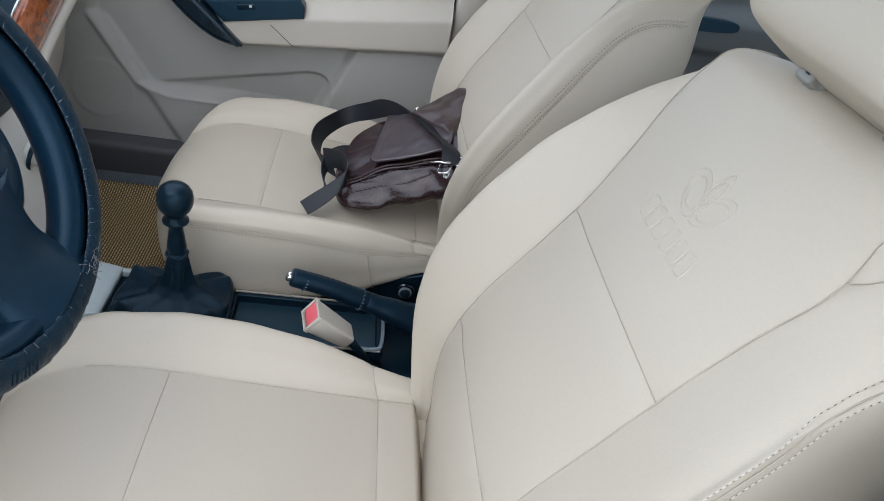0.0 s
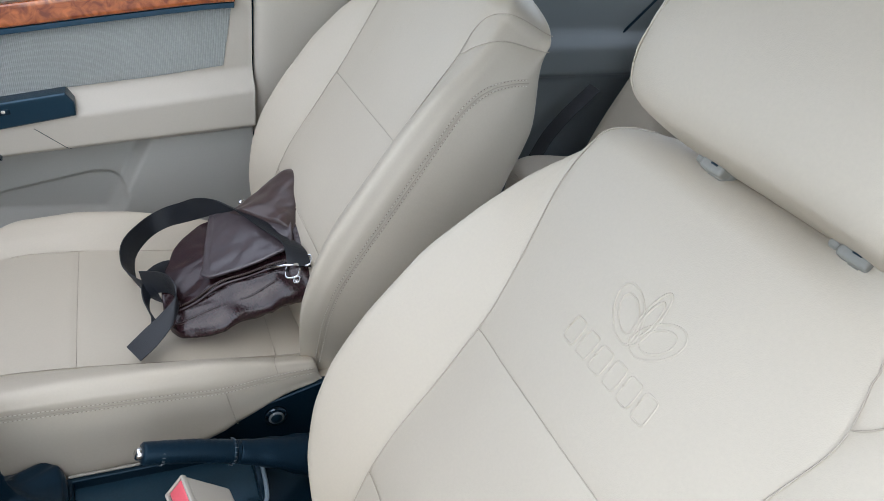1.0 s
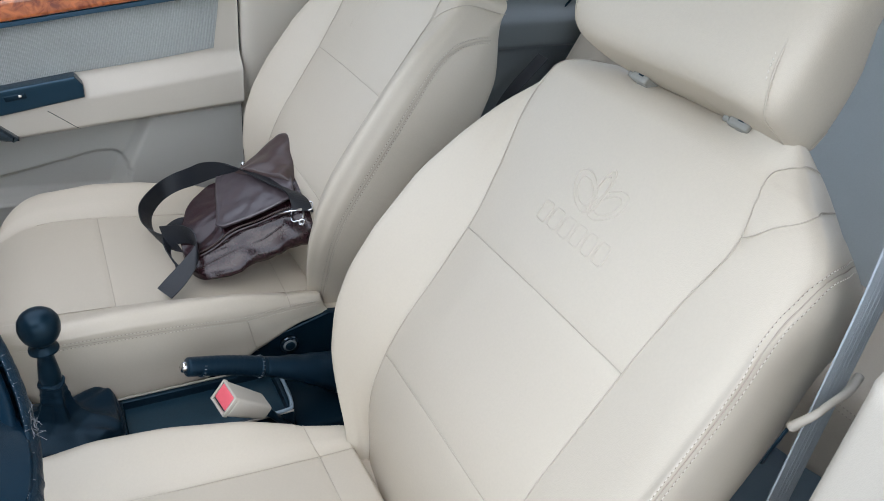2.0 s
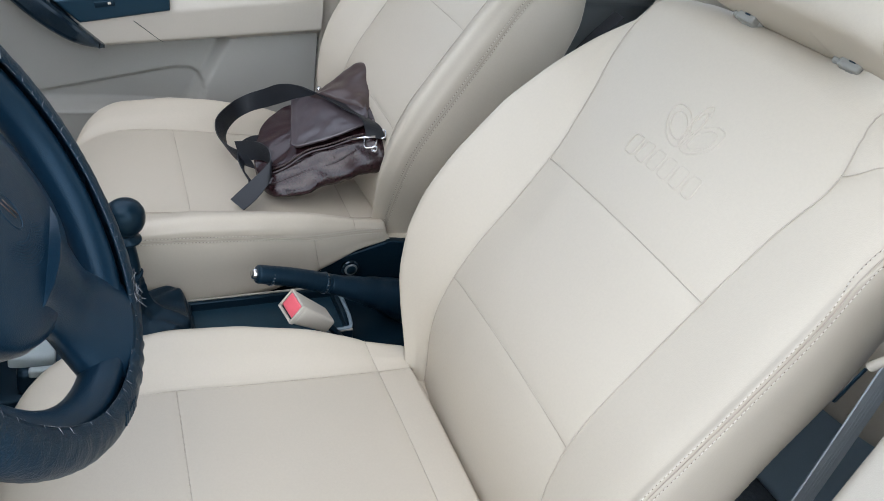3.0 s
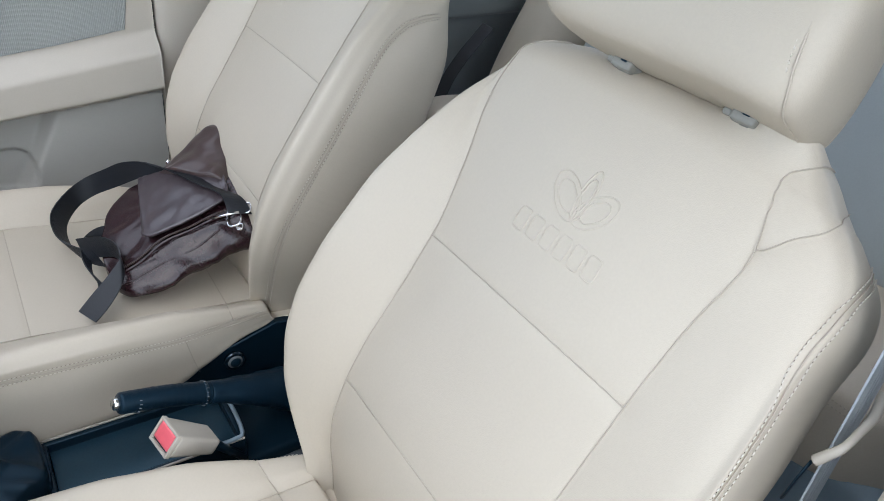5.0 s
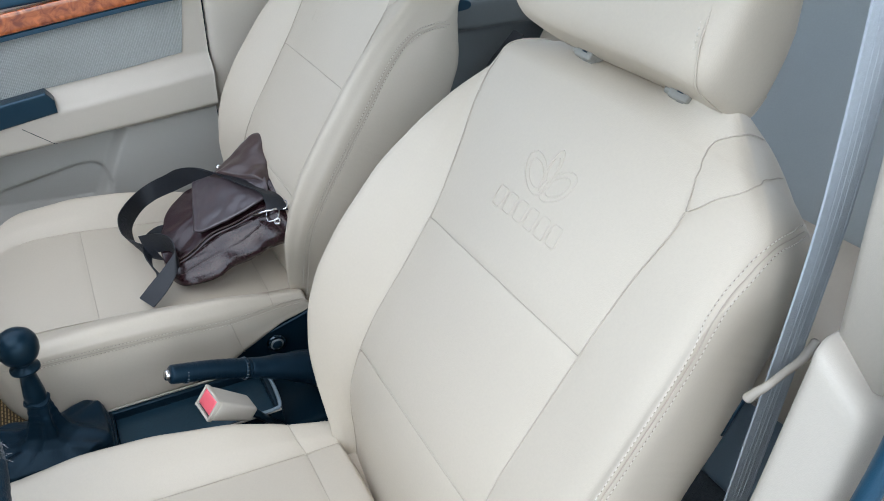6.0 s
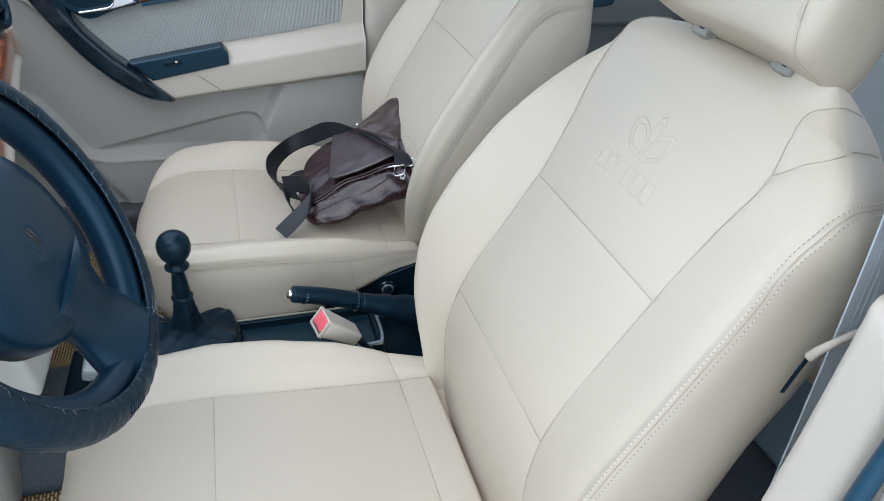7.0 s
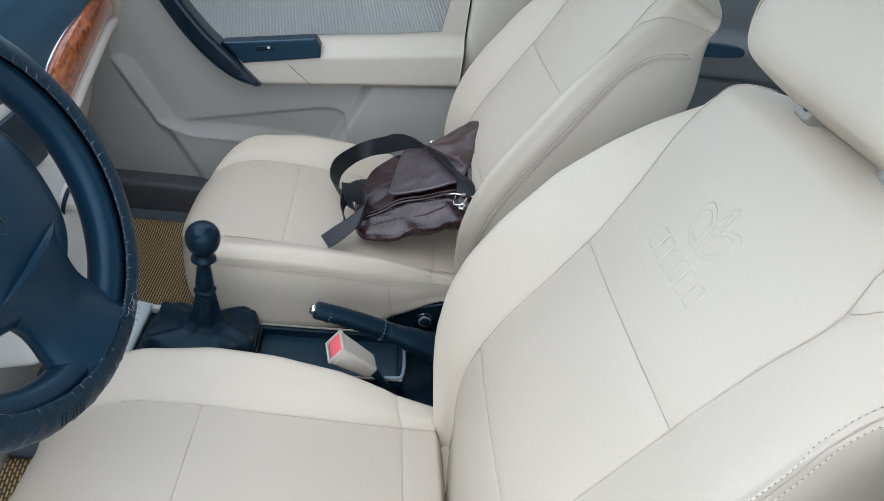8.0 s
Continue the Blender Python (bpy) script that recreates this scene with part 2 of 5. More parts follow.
def lathe(name, profile, mat, n=40, axis=((1, 0, 0), (0, 1, 0), (0, 0, 1))):
    """Rings of (radius, height) round the third axis."""
    e = np.asarray(axis, float)
    th = np.linspace(0, 2 * np.pi, n, endpoint=False)
    rings = [[r * np.cos(a) * e[0] + r * np.sin(a) * e[1] + h * e[2] for a in th] for r, h in profile]
    return loft(name, rings, mat)


def rounded_box(name, size, mat, bevel=0.004, segments=3, m=None, taper=None):
    """A bevelled box; taper(x, y, z) moves its corners before bevelling."""
    bm = bmesh.new()
    bmesh.ops.create_cube(bm, size=1.0)
    for v in bm.verts:
        v.co = Vector((v.co.x * size[0], v.co.y * size[1], v.co.z * size[2]))
        if taper:
            v.co = Vector(taper(*v.co))
    bmesh.ops.bevel(bm, geom=bm.edges[:], offset=bevel, segments=segments, profile=0.6, affect="EDGES")
    if m is not None:
        bmesh.ops.transform(bm, matrix=m, verts=bm.verts[:])
    me = bpy.data.meshes.new(name)
    bm.to_mesh(me)
    bm.free()
    me.materials.append(mat)
    me.polygons.foreach_set("use_smooth", [True] * len(me.polygons))
    return me


def plate(name, outline, x0, depth, mat, bevel=0.003):
    """A slab with its outline in (y, z), from x0 standing depth out towards -x, with rounded rims."""
    bm = bmesh.new()
    front = [bm.verts.new((x0 - depth, y, z)) for y, z in outline]
    back = [bm.verts.new((x0, y, z)) for y, z in outline]
    n = len(outline)
    ff = bm.faces.new(front)
    bm.faces.new(back[::-1])
    for i in range(n):
        bm.faces.new((front[i], back[i], back[(i + 1) % n], front[(i + 1) % n]))
    bmesh.ops.recalc_face_normals(bm, faces=bm.faces[:])
    bmesh.ops.bevel(bm, geom=list(ff.edges), offset=bevel, segments=3, profile=0.6, affect="EDGES")
    bmesh.ops.triangulate(bm, faces=[f for f in bm.faces if len(f.verts) > 4])
    me = bpy.data.meshes.new(name)
    bm.to_mesh(me)
    bm.free()
    me.materials.append(mat)
    return me


def step(a, b, x):
    t = np.clip((np.asarray(x, float) - a) / (b - a), 0, 1)
    return t * t * (3 - 2 * t)


def bell(d, w):
    return np.exp(-((d / w) ** 2))


def near_line(points, line):
    """Distance of many points to a dense line."""
    out = np.full(len(points), 1e9)
    for q in np.asarray(line):
        out = np.minimum(out, ((points - q) ** 2).sum(1))
    return np.sqrt(out)


# ---- the car's shell ----
XM = 0.354           # the car's middle plane
FLOOR_Z = 0.15

ground = tagged(part("ground", mesh_of("ground", [(-400, -400, -0.18), (400, -400, -0.18), (400, 400, -0.18), (-400, 400, -0.18)], [(0, 1, 2, 3)], GROUNDM)), "grey paved ground outside the car", "ground", kind="structure")


def shell_floor():
    ys = np.linspace(-1.2, 1.15, 48)
    xs = np.linspace(-0.42, 1.13, 60)
    verts = []
    for y in ys:
        for x in xs:
            d = abs(x - XM)
            z = FLOOR_Z + 0.10 * (1 - step(0.10, 0.17, d)) + 0.05 * step(0.62, 0.70, d) + 0.35 * step(0.80, 1.15, y)
            verts.append((x, y, z + 0.004 * math.sin(x * 40) * math.sin(y * 31)))
    return mesh_of("floor", verts, [f[::-1] for f in grid_faces(len(ys), len(xs))][::1], CARPET)


floor = tagged(part("floor", shell_floor()), "dark grey carpeted car floor with centre tunnel", "floor", kind="structure")


def slab(name, size, m, mat, label, category):
    return tagged(part(name, rounded_box(name, size, mat, 0.015, 3, m)), label, category, kind="structure")


def bent_sheet(name, profile, x0, x1, mat, thick, label, category):
    """A sheet that follows a line of (y, z) and arches gently across the car."""
    line = smooth_line(profile, 40)
    xs = np.linspace(x0, x1, 24)
    arch = lambda x: -0.06 * ((x - XM) / 0.6) ** 4
    verts = [(x, y, z + arch(x)) for y, z in line for x in xs] + [(x, y, z + thick + arch(x)) for y, z in line for x in xs]
    n, k = len(line), len(xs)
    low = grid_faces(n, k)
    faces = low + [tuple(i + n * k for i in f[::-1]) for f in low]
    rim = [i for i in range(k)] + [r * k + k - 1 for r in range(1, n)] + [(n - 1) * k + c for c in range(k - 2, -1, -1)] + [r * k for r in range(n - 2, 0, -1)]
    faces += [(rim[i], rim[i] + n * k, rim[(i + 1) % len(rim)] + n * k, rim[(i + 1) % len(rim)]) for i in range(len(rim))]
    return tagged(part(name, mesh_of(name, verts, faces, mat)), label, category, kind="structure")


# Unseen roof lining, added; its front edge and height are set to shade the seats.
ceiling = bent_sheet("ceiling", [(0.17, 1.390), (0.03, 1.408), (-0.15, 1.415), (-0.4, 1.415), (-0.9, 1.36), (-1.25, 1.25)], -0.30, 0.98, HEAD, 0.03, "unseen pale cloth headliner added to shade the seats", "ceiling")
wall_rear = slab("wall_rear", (1.5, 0.05, 0.85), pose(XM, -1.32, 0.55, -12), SLATE2, "plain panel closing the rear of the cabin", "wall")
wall_front = slab("wall_front", (1.5, 0.05, 0.75), pose(XM, 1.12, 0.45, 10), DARK, "plain bulkhead under the dashboard", "wall")
sill = slab("door_sill", (0.10, 1.35, 0.18), pose(1.075, 0.15, 0.17), SILLM, "dark grey plastic sill cover beside the passenger footwell", "sill")


# ---- seats ----
def section(keys, a, crease=0.5):
    """Points at parameters a on the spline through each row's own keys; keys (rows, points, 2), a (rows,). The skin breaks at the sewn key 2."""
    k = keys.shape[1]
    a = np.clip(a, 0, k - 1 - 1e-9)
    i = np.floor(a).astype(int)
    f = (a - i)[:, None]
    r = np.arange(len(a))
    p0, p1, p2, p3 = keys[r, np.maximum(i - 1, 0)], keys[r, i], keys[r, i + 1], keys[r, np.minimum(i + 2, k - 1)]
    # the first and last key mirror across the middle
    p0 = np.where((i == 0)[:, None], p2 * (-1, 1), p0)
    p3 = np.where((i == k - 2)[:, None], p1 * (-1, 1), p3)
    p3 = np.where((i == 1)[:, None], (1 - crease) * p3 + crease * (2 * p2 - p1), p3)
    p0 = np.where((i == 2)[:, None], (1 - crease) * p0 + crease * (2 * p1 - p2), p0)
    return 0.5 * (2 * p1 + (p2 - p0) * f + (2 * p0 - 5 * p1 + 4 * p2 - p3) * f**2 + (3 * p1 - p0 - 3 * p2 + p3) * f**3)


def eased(x, xs, ys):
    """Smooth interpolation of a table."""
    fine = np.linspace(xs[0], xs[-1], 241)
    y = np.interp(fine, xs, ys)
    ker = np.hanning(23)
    ker /= ker.sum()
    y = np.convolve(np.r_[[2 * y[0] - v for v in y[11:0:-1]], y, [2 * y[-1] - v for v in y[-2:-13:-1]]], ker, "valid")
    return np.interp(x, fine, y)


HALF = np.concatenate([np.linspace(i, i + 1, n, endpoint=False) for i, n in enumerate((22, 20, 10, 10, 10, 8, 9, 7, 5, 5))])
ROUND = np.r_[HALF, 10 - 1e-6, HALF[:0:-1]]
SIDES = np.r_[np.ones(len(HALF) + 1), -np.ones(len(HALF) - 1)]

BACK_V = [-0.12, 0.0, 0.05, 0.10, 0.16, 0.22, 0.30, 0.40, 0.48, 0.54, 0.58, 0.612]
BACK_TOP, BACK_CAP = 0.612, 0.056


def back_surface(a, side, v, inner=1):
    """Backrest skin in (u, v, n): across, along and out of the backrest."""
    a, side, v = (np.asarray(q, float) for q in np.broadcast_arrays(a, side, v))
    s = np.clip((v - BACK_TOP) / BACK_CAP, 0, 0.995)
    lean, vv = np.arcsin(s), np.minimum(v, BACK_TOP)
    w = eased(vv, BACK_V, [0.160, 0.197, 0.224, 0.253, 0.272, 0.278, 0.278, 0.273, 0.257, 0.241, 0.229, 0.217])
    b = eased(vv, BACK_V, [-0.125, -0.045, -0.004, 0.032, 0.060, 0.074, 0.078, 0.070, 0.046, 0.006, -0.010, -0.020])
    d = eased(vv, BACK_V, [-0.160, -0.095, -0.062, -0.028, -0.002, 0.005, 0.005, 0.003, -0.005, -0.020, -0.048, -0.074])
    t = eased(vv, BACK_V, [-0.215, -0.205, -0.200, -0.190, -0.180, -0.175, -0.170, -0.160, -0.155, -0.150, -0.146, -0.140])
    su = eased(vv, BACK_V, [0.140, 0.172, 0.174, 0.168, 0.163, 0.162, 0.162, 0.164, 0.172, 0.180, 0.166, 0.158])
    c = eased(vv, BACK_V, [-0.150, -0.090, -0.053, -0.022, -0.002, 0.005, 0.004, 0.003, 0.004, 0.005, 0.004, 0.003])
    if inner:
        # the driver's panel widens towards the shoulder
        w = eased(vv, BACK_V, [0.160, 0.197, 0.224, 0.253, 0.272, 0.278, 0.278, 0.273, 0.255, 0.246, 0.232, 0.217])
        b = eased(vv, BACK_V, [-0.125, -0.045, -0.004, 0.032, 0.060, 0.074, 0.078, 0.070, 0.048, 0.018, -0.004, -0.020])
        su = eased(vv, BACK_V, [0.140, 0.172, 0.174, 0.168, 0.163, 0.162, 0.161, 0.165, 0.184, 0.203, 0.209, 0.205])
    # the side away from the tunnel is sat flatter and falls off more at the shoulder
    outer = side * inner < 0
    w = np.where(outer, eased(vv, BACK_V, [0.215, 0.243, 0.256, 0.264, 0.270, 0.272, 0.272, 0.269, 0.261, 0.261, 0.249, 0.213]), w)
    d = np.where(outer, eased(vv, BACK_V, [-0.160, -0.095, -0.062, -0.028, -0.002, 0.005, 0.005, 0.003, -0.005, -0.030, -0.034, -0.030]), d)
    t = np.where(outer, eased(vv, BACK_V, [-0.260, -0.250, -0.245, -0.235, -0.215, -0.195, -0.178, -0.175, -0.170, -0.172, -0.170, -0.138]), t)
    su = np.where(outer, np.minimum(eased(vv, BACK_V, [0.195, 0.182, 0.175, 0.168, 0.163, 0.162, 0.162, 0.162, 0.167, 0.178, 0.170, 0.158]), w - 0.03), su)
    b = np.where(outer, c + 0.05 * np.maximum(b - c, 0) + 0.3 * (np.minimum(d, c) - c), b)
    if not inner:
        t = t + 0.034 * step(0.50, 0.61, vv)
    b = np.where(outer, b, c + (0.84 if inner else 0.62) * (b - c))
    u4 = su + np.where(outer, 0.67, 0.80) * (w - su)
    z = 0 * w
    k7 = np.where(outer, d - np.minimum(0.05, 0.35 * (d - t)), 0.5 * (d + t))
    keys = np.stack([np.stack(q, -1) for q in (
        (z, c + 0.012), (0.5 * su, c + 0.009), (su, c), (0.5 * (su + u4), c + np.where(outer, 0.40, 0.56) * (b - c)), (u4, b), (0.35 * u4 + 0.65 * w, 0.60 * b + 0.40 * d),
        (w, d), (w + np.where(outer, 0.0, 0.006), k7), (w - 0.018, t + 0.009), (0.6 * w, t), (z, t))], 1)
    p = section(keys, a)
    u, n = p[:, 0], p[:, 1]
    mid = np.where(outer, -0.066 + 0.096 * step(0.25, 0.9, abs(u) / w), -0.066)
    u = u * (1 - np.where(outer, 0.28 * s**0.8, 0.48 * s**2.4))
    n = mid + (n - mid) * np.cos(lean) ** 0.9
    return np.stack([u * side, vv + BACK_CAP * np.sin(lean), n], -1)


CUSH_Y = [-0.10, 0.0, 0.10, 0.20, 0.30, 0.38, 0.45]
CUSH_TOP, CUSH_CAP = 0.372, 0.138


def cushion_surface(a, side, y, blunt=0.0):
    """Cushion skin in (u, y, z); blunt draws the front corners back."""
    a, side, y = (np.asarray(q, float) for q in np.broadcast_arrays(a, side, y))
    s = np.clip((y - CUSH_TOP) / CUSH_CAP, 0, 0.995)
    lean, yy = np.arcsin(s), np.minimum(y, CUSH_TOP)
    w = eased(yy, CUSH_Y, [0.215, 0.230, 0.251, 0.264, 0.268, 0.263, 0.251])
    c = eased(yy, CUSH_Y, [-0.052, -0.046, -0.036, -0.026, -0.015, -0.012, -0.016])
    b = eased(yy, CUSH_Y, [-0.048, -0.026, 0.004, 0.018, 0.023, 0.016, 0.000])
    d = eased(yy, CUSH_Y, [-0.056, -0.044, -0.036, -0.018, -0.010, -0.011, -0.018])
    t = eased(yy, CUSH_Y, [-0.075, -0.092, -0.132, -0.156, -0.160, -0.152, -0.142])
    su = eased(yy, CUSH_Y, [0.176, 0.174, 0.171, 0.169, 0.168, 0.166, 0.160])
    fall = 0.050 * (1 - step(-0.072, -0.050, yy))
    b, c, d = b - fall, c - fall, d - 0.5 * fall
    u4 = su + 0.76 * (w - su)
    z = 0 * w
    keys = np.stack([np.stack(q, -1) for q in (
        (z, c + 0.004), (0.5 * su, c + 0.003), (su, c), (0.5 * (su + u4), c + 0.62 * (b - c)), (u4, b), (w - 0.005, 0.6 * b + 0.4 * d),
        (w, d), (w, 0.5 * (d + t)), (w - 0.008, t + 0.004), (0.6 * w, t), (z, t))], 1)
    p = section(keys, a)
    u, h = p[:, 0], p[:, 1]
    mid = -0.085
    cap = CUSH_CAP * (1 - blunt * np.clip(np.abs(u) / w, 0, 1) ** 3)
    u = u * (0.45 + 0.55 * np.cos(lean) ** 0.85)
    h = mid + (h - mid) * np.cos(lean) ** 0.72
    return np.stack([u * side, yy + cap * np.sin(lean), h], -1)


def signed(surface, line, n):
    """A seam through (signed parameter, length) places on a skin."""
    q = smooth_line(line, n)
    return surface(np.abs(q[:, 0]), np.where(q[:, 0] < 0, -1.0, 1.0), q[:, 1])


def side_seam(s, inner):
    """The double-sewn side seam in (parameter, length); on the outer side it swings to the rear at the shoulder."""
    low = [(6.0, v) for v in np.linspace(-0.07, 0.44, 10)]
    if not inner:
        return low[:-1] + [(6.0, 0.42), (6.02, 0.46), (6.1, 0.497), (6.3, 0.528), (6.65, 0.552), (7.0, 0.563)]
    if s * inner >= 0:
        return low + [(6.0, 0.48), (6.0, 0.52), (6.1, 0.55), (6.5, 0.572), (7.0, 0.584)]
    return low + [(5.9, 0.465), (5.55, 0.49), (5.25, 0.515), (5.35, 0.543), (5.75, 0.561), (6.27, 0.575), (7.08, 0.590), (7.4, 0.596)]


def back_seams(surface, inner):
    lines = []
    for s in (1, -1):
        lines += [signed(surface, [(2.0 * s, v) for v in np.linspace(-0.08, 0.556, 14)], 260),
                  signed(surface, [(q * s, v) for q, v in side_seam(s, inner)], 300)]
        if s * inner > 0:
            # towards the tunnel the driver's seam runs straight over the top
            lines.append(signed(surface, [(2.0 * s, v) for v in np.linspace(0.556, 0.655, 8)], 60))
            continue
        drop = 0.0 if inner else 0.018
        if inner:
            arch = ((2.0, 0.556), (1.97, 0.577), (1.97, 0.594), (2.15, 0.617), (3.7, 0.634), (5.2, 0.643), (6.5, 0.649), (7.3, 0.652))
            rise = ((2.0, 0.556), (2.95, 0.580), (4.5, 0.603), (6.3, 0.619), (7.0, 0.626), (7.4, 0.630))
        else:
            arch = ((2.0, 0.556), (2.03, 0.579), (2.15, 0.600), (2.5, 0.619), (3.3, 0.634), (4.6, 0.645), (6, 0.651), (7.0, 0.654))
            rise = ((2.0, 0.556), (3.0, 0.576), (4.2, 0.598), (5.2, 0.613), (6.4, 0.628), (7.0, 0.633))
        lines += [signed(surface, [(q * s, v - drop) for q, v in arch], 90), signed(surface, [(q * s, v - drop) for q, v in rise], 70)]
    lines += [signed(surface, [(a, 0.377 + 0.004 * (1 - a * a / 4)) for a in np.linspace(-2, 2, 9)], 150),
              signed(surface, [(a, 0.158 + 0.010 * (1 - a * a / 4)) for a in np.linspace(-2, 2, 9)], 150)]
    return lines


def cushion_seams(surface):
    lines = []
    for s in (1, -1):
        lines += [signed(surface, [(2.0 * s, y) for y in np.linspace(-0.06, 0.41, 12)], 200),
                  signed(surface, [(2.0 * s, 0.003), (3.0 * s, 0.010), (4.0 * s, 0.014), (5.0 * s, 0.012), (5.9 * s, 0.01)], 60),
                  signed(surface, [(6.0 * s, y) for y in np.linspace(-0.06, 0.47, 14)], 220),
                  signed(surface, [(6.0 * s, 0.095), (7.0 * s, 0.085), (8.0 * s, 0.075)], 40)]
    return lines + [signed(surface, [(a, y) for a in np.linspace(-2, 2, 9)], 150) for y in (0.003, 0.298)]


def skin(surface, rows, seams, seed):
    """Vertices of a padded skin with drawn-in seams and soft hand-made unevenness."""
    a, r = np.tile(ROUND, len(rows)), np.repeat(rows, len(ROUND))
    side = np.tile(SIDES, len(rows))
    p = surface(a, side, r).reshape(len(rows), -1, 3)
    du = np.roll(p, -1, 1) - np.roll(p, 1, 1)
    dv = np.gradient(p, axis=0)
    nrm = np.cross(du, dv)
    nrm /= np.linalg.norm(nrm, axis=2)[..., None] + 1e-12
    flat, nrm = p.reshape(-1, 3), nrm.reshape(-1, 3)
    if (nrm * (flat - flat.mean(0))).sum() < 0:
        nrm = -nrm
    for line in seams:
        lo, hi = line.min(0) - 0.03, line.max(0) + 0.03
        k = np.where(((flat > lo) & (flat < hi)).all(1))[0]
        if len(k):
            d = near_line(flat[k], line)
            flat[k] -= nrm[k] * (0.0011 * bell(d, 0.0034) + 0.0010 * bell(d, 0.014))[:, None]
    wob = np.array([noise.noise(Vector(q) * 9 + Vector((seed, 0, 0))) for q in flat[::7]])
    wob = np.interp(np.arange(len(flat)), np.arange(0, len(flat), 7), wob)
    flat += nrm * (0.0012 * wob)[:, None]
    return flat.reshape(p.shape)


def beside(surface, path, gap, lift=0.0007):
    """A line that runs a true distance beside a seam given in (signed parameter, length)."""
    q = smooth_line(path, 260)
    side = np.where(q[:, 0] < 0, -1.0, 1.0)
    at = lambda da, dv: surface(np.abs(q[:, 0]) + da, side, q[:, 1] + dv)
    p, e = at(0, 0), 0.02
    n = np.cross(at(e, 0) - at(-e, 0), at(0, 0.002) - at(0, -0.002)) * side[:, None]
    n /= np.linalg.norm(n, axis=1)[:, None] + 1e-12
    tan = np.gradient(p, axis=0)
    tan /= np.linalg.norm(tan, axis=1)[:, None] + 1e-12
    out = np.cross(tan, n)
    return p + gap * out + lift * np.where(((n * (p - p.mean(0) + (0, 0, 0.15))).sum(1) > 0)[:, None], n, -n)


def stitches(line, off, pitch=0.0056, start=0.004, length=0.0036):
    """Little thread loops along a seam line, set off to one side."""
    line = np.asarray(line) + off
    seg = np.r_[0, np.cumsum(np.linalg.norm(np.diff(line, axis=0), axis=1))]
    out = []
    for s in np.arange(start, seg[-1] - 0.004, pitch):
        out.append([np.array([np.interp(q, seg, line[:, k]) for k in range(3)]) for q in (s, s + length)])
    return out


def stitch_mesh(name, pairs, mat, radius=0.00075):
    verts, faces = [], []
    for p, q in pairs:
        d = (q - p) / (np.linalg.norm(q - p) + 1e-9)
        s = np.cross(d, (0.3, 0.5, 0.8))
        s /= np.linalg.norm(s)
        t = np.cross(s, d)
        k = len(verts)
        verts += [p] + [p + d * 0.0008 + radius * (math.cos(i * 1.5708) * s + math.sin(i * 1.5708) * t) for i in range(4)]
        verts += [q - d * 0.0008 + radius * (math.cos(i * 1.5708) * s + math.sin(i * 1.5708) * t) for i in range(4)] + [q]
        for i in range(4):
            j = (i + 1) % 4
            faces += [(k, k + 1 + j, k + 1 + i), (k + 1 + i, k + 1 + j, k + 5 + j, k + 5 + i), (k + 9, k + 5 + i, k + 5 + j)]
    return mesh_of(name, verts, faces, mat)


def headrest_point(row, th, inner):
    """A place on the padded headrest, row 0 to 71 from below; its lower corners are squarer."""
    ph = -math.pi / 2 + 0.02 + row / 71 * (math.pi - 0.04)
    c, s = math.cos(ph), math.sin(ph)
    outer = math.cos(th) * inner < 0
    # the lower outer corner is the squarest
    k = min(1.0, 1.6 * abs(math.cos(th))) if outer and s < 0 else 0.0
    cv = abs(c) ** (0.42 if s > 0 else 0.22 - 0.08 * k)
    sv = math.copysign(abs(s) ** (0.55 if s > 0 else 0.66 - 0.18 * k), s)
    cu = math.copysign(abs(math.cos(th)) ** (0.52 if s > 0 else 0.38 + 0.14 * (1 - min(1, -sv * 3))), math.cos(th))
    cn = math.copysign(abs(math.sin(th)) ** (0.75 - 0.30 * k), math.sin(th))
    wide = (0.167 if outer else 0.177) - 0.012 * max(0, sv) ** 2
    deep = 0.026 * k * max(0.0, -cn) * max(0.0, -sv) ** 0.5
    droop = 0.014 * max(0.0, -sv) * abs(cu * cv) ** 5 if outer else 0.0
    return np.array((wide * cu * cv - 0.004, 0.107 * sv + 0.761 - droop, 0.060 * cn * cv + 0.011 + 0.020 * sv + 0.036 - deep))


def headrest_skin(inner):
    return np.array([[headrest_point(i, th, inner) for th in np.linspace(0, 2 * math.pi, 96, endpoint=False)] for i in range(72)])


def leaned(p, lean):
    """From (u, v, n) of the backrest to the seat's own axes."""
    p = np.asarray(p, float)
    c, s = math.cos(radians(lean)), math.sin(radians(lean))
    return np.stack([p[..., 0], -s * p[..., 1] + c * p[..., 2], c * p[..., 1] + s * p[..., 2]], -1)


def emblem_lines():
    """Plain embossed shapes: three closed petals over a row of short bars, in (u, v)."""
    lines = []
    for turn, wide, high in ((0, 0.0100, 0.028), (50, 0.0160, 0.029), (-50, 0.0160, 0.029)):
        for k in (1.0, 0.66):
            th = np.linspace(0, 2 * np.pi, 44)
            x, y = k * wide * np.sin(th), high - k * high * np.cos(th)
            c, s = math.cos(radians(turn)), math.sin(radians(turn))
            lines.append(np.stack([-0.008 + x * c + y * s, 0.489 + y * c - x * s], 1))
    for k in range(6):
        cx, w, h = -0.007 + (k - 2.5) * 0.0225, 0.0085, 0.0125
        th = np.linspace(0, 2 * np.pi, 28)
        lines.append(np.stack([cx + w * np.sign(np.cos(th)) * abs(np.cos(th)) ** 0.4, 0.461 + h * np.sign(np.sin(th)) * abs(np.sin(th)) ** 0.4], 1))
    return lines


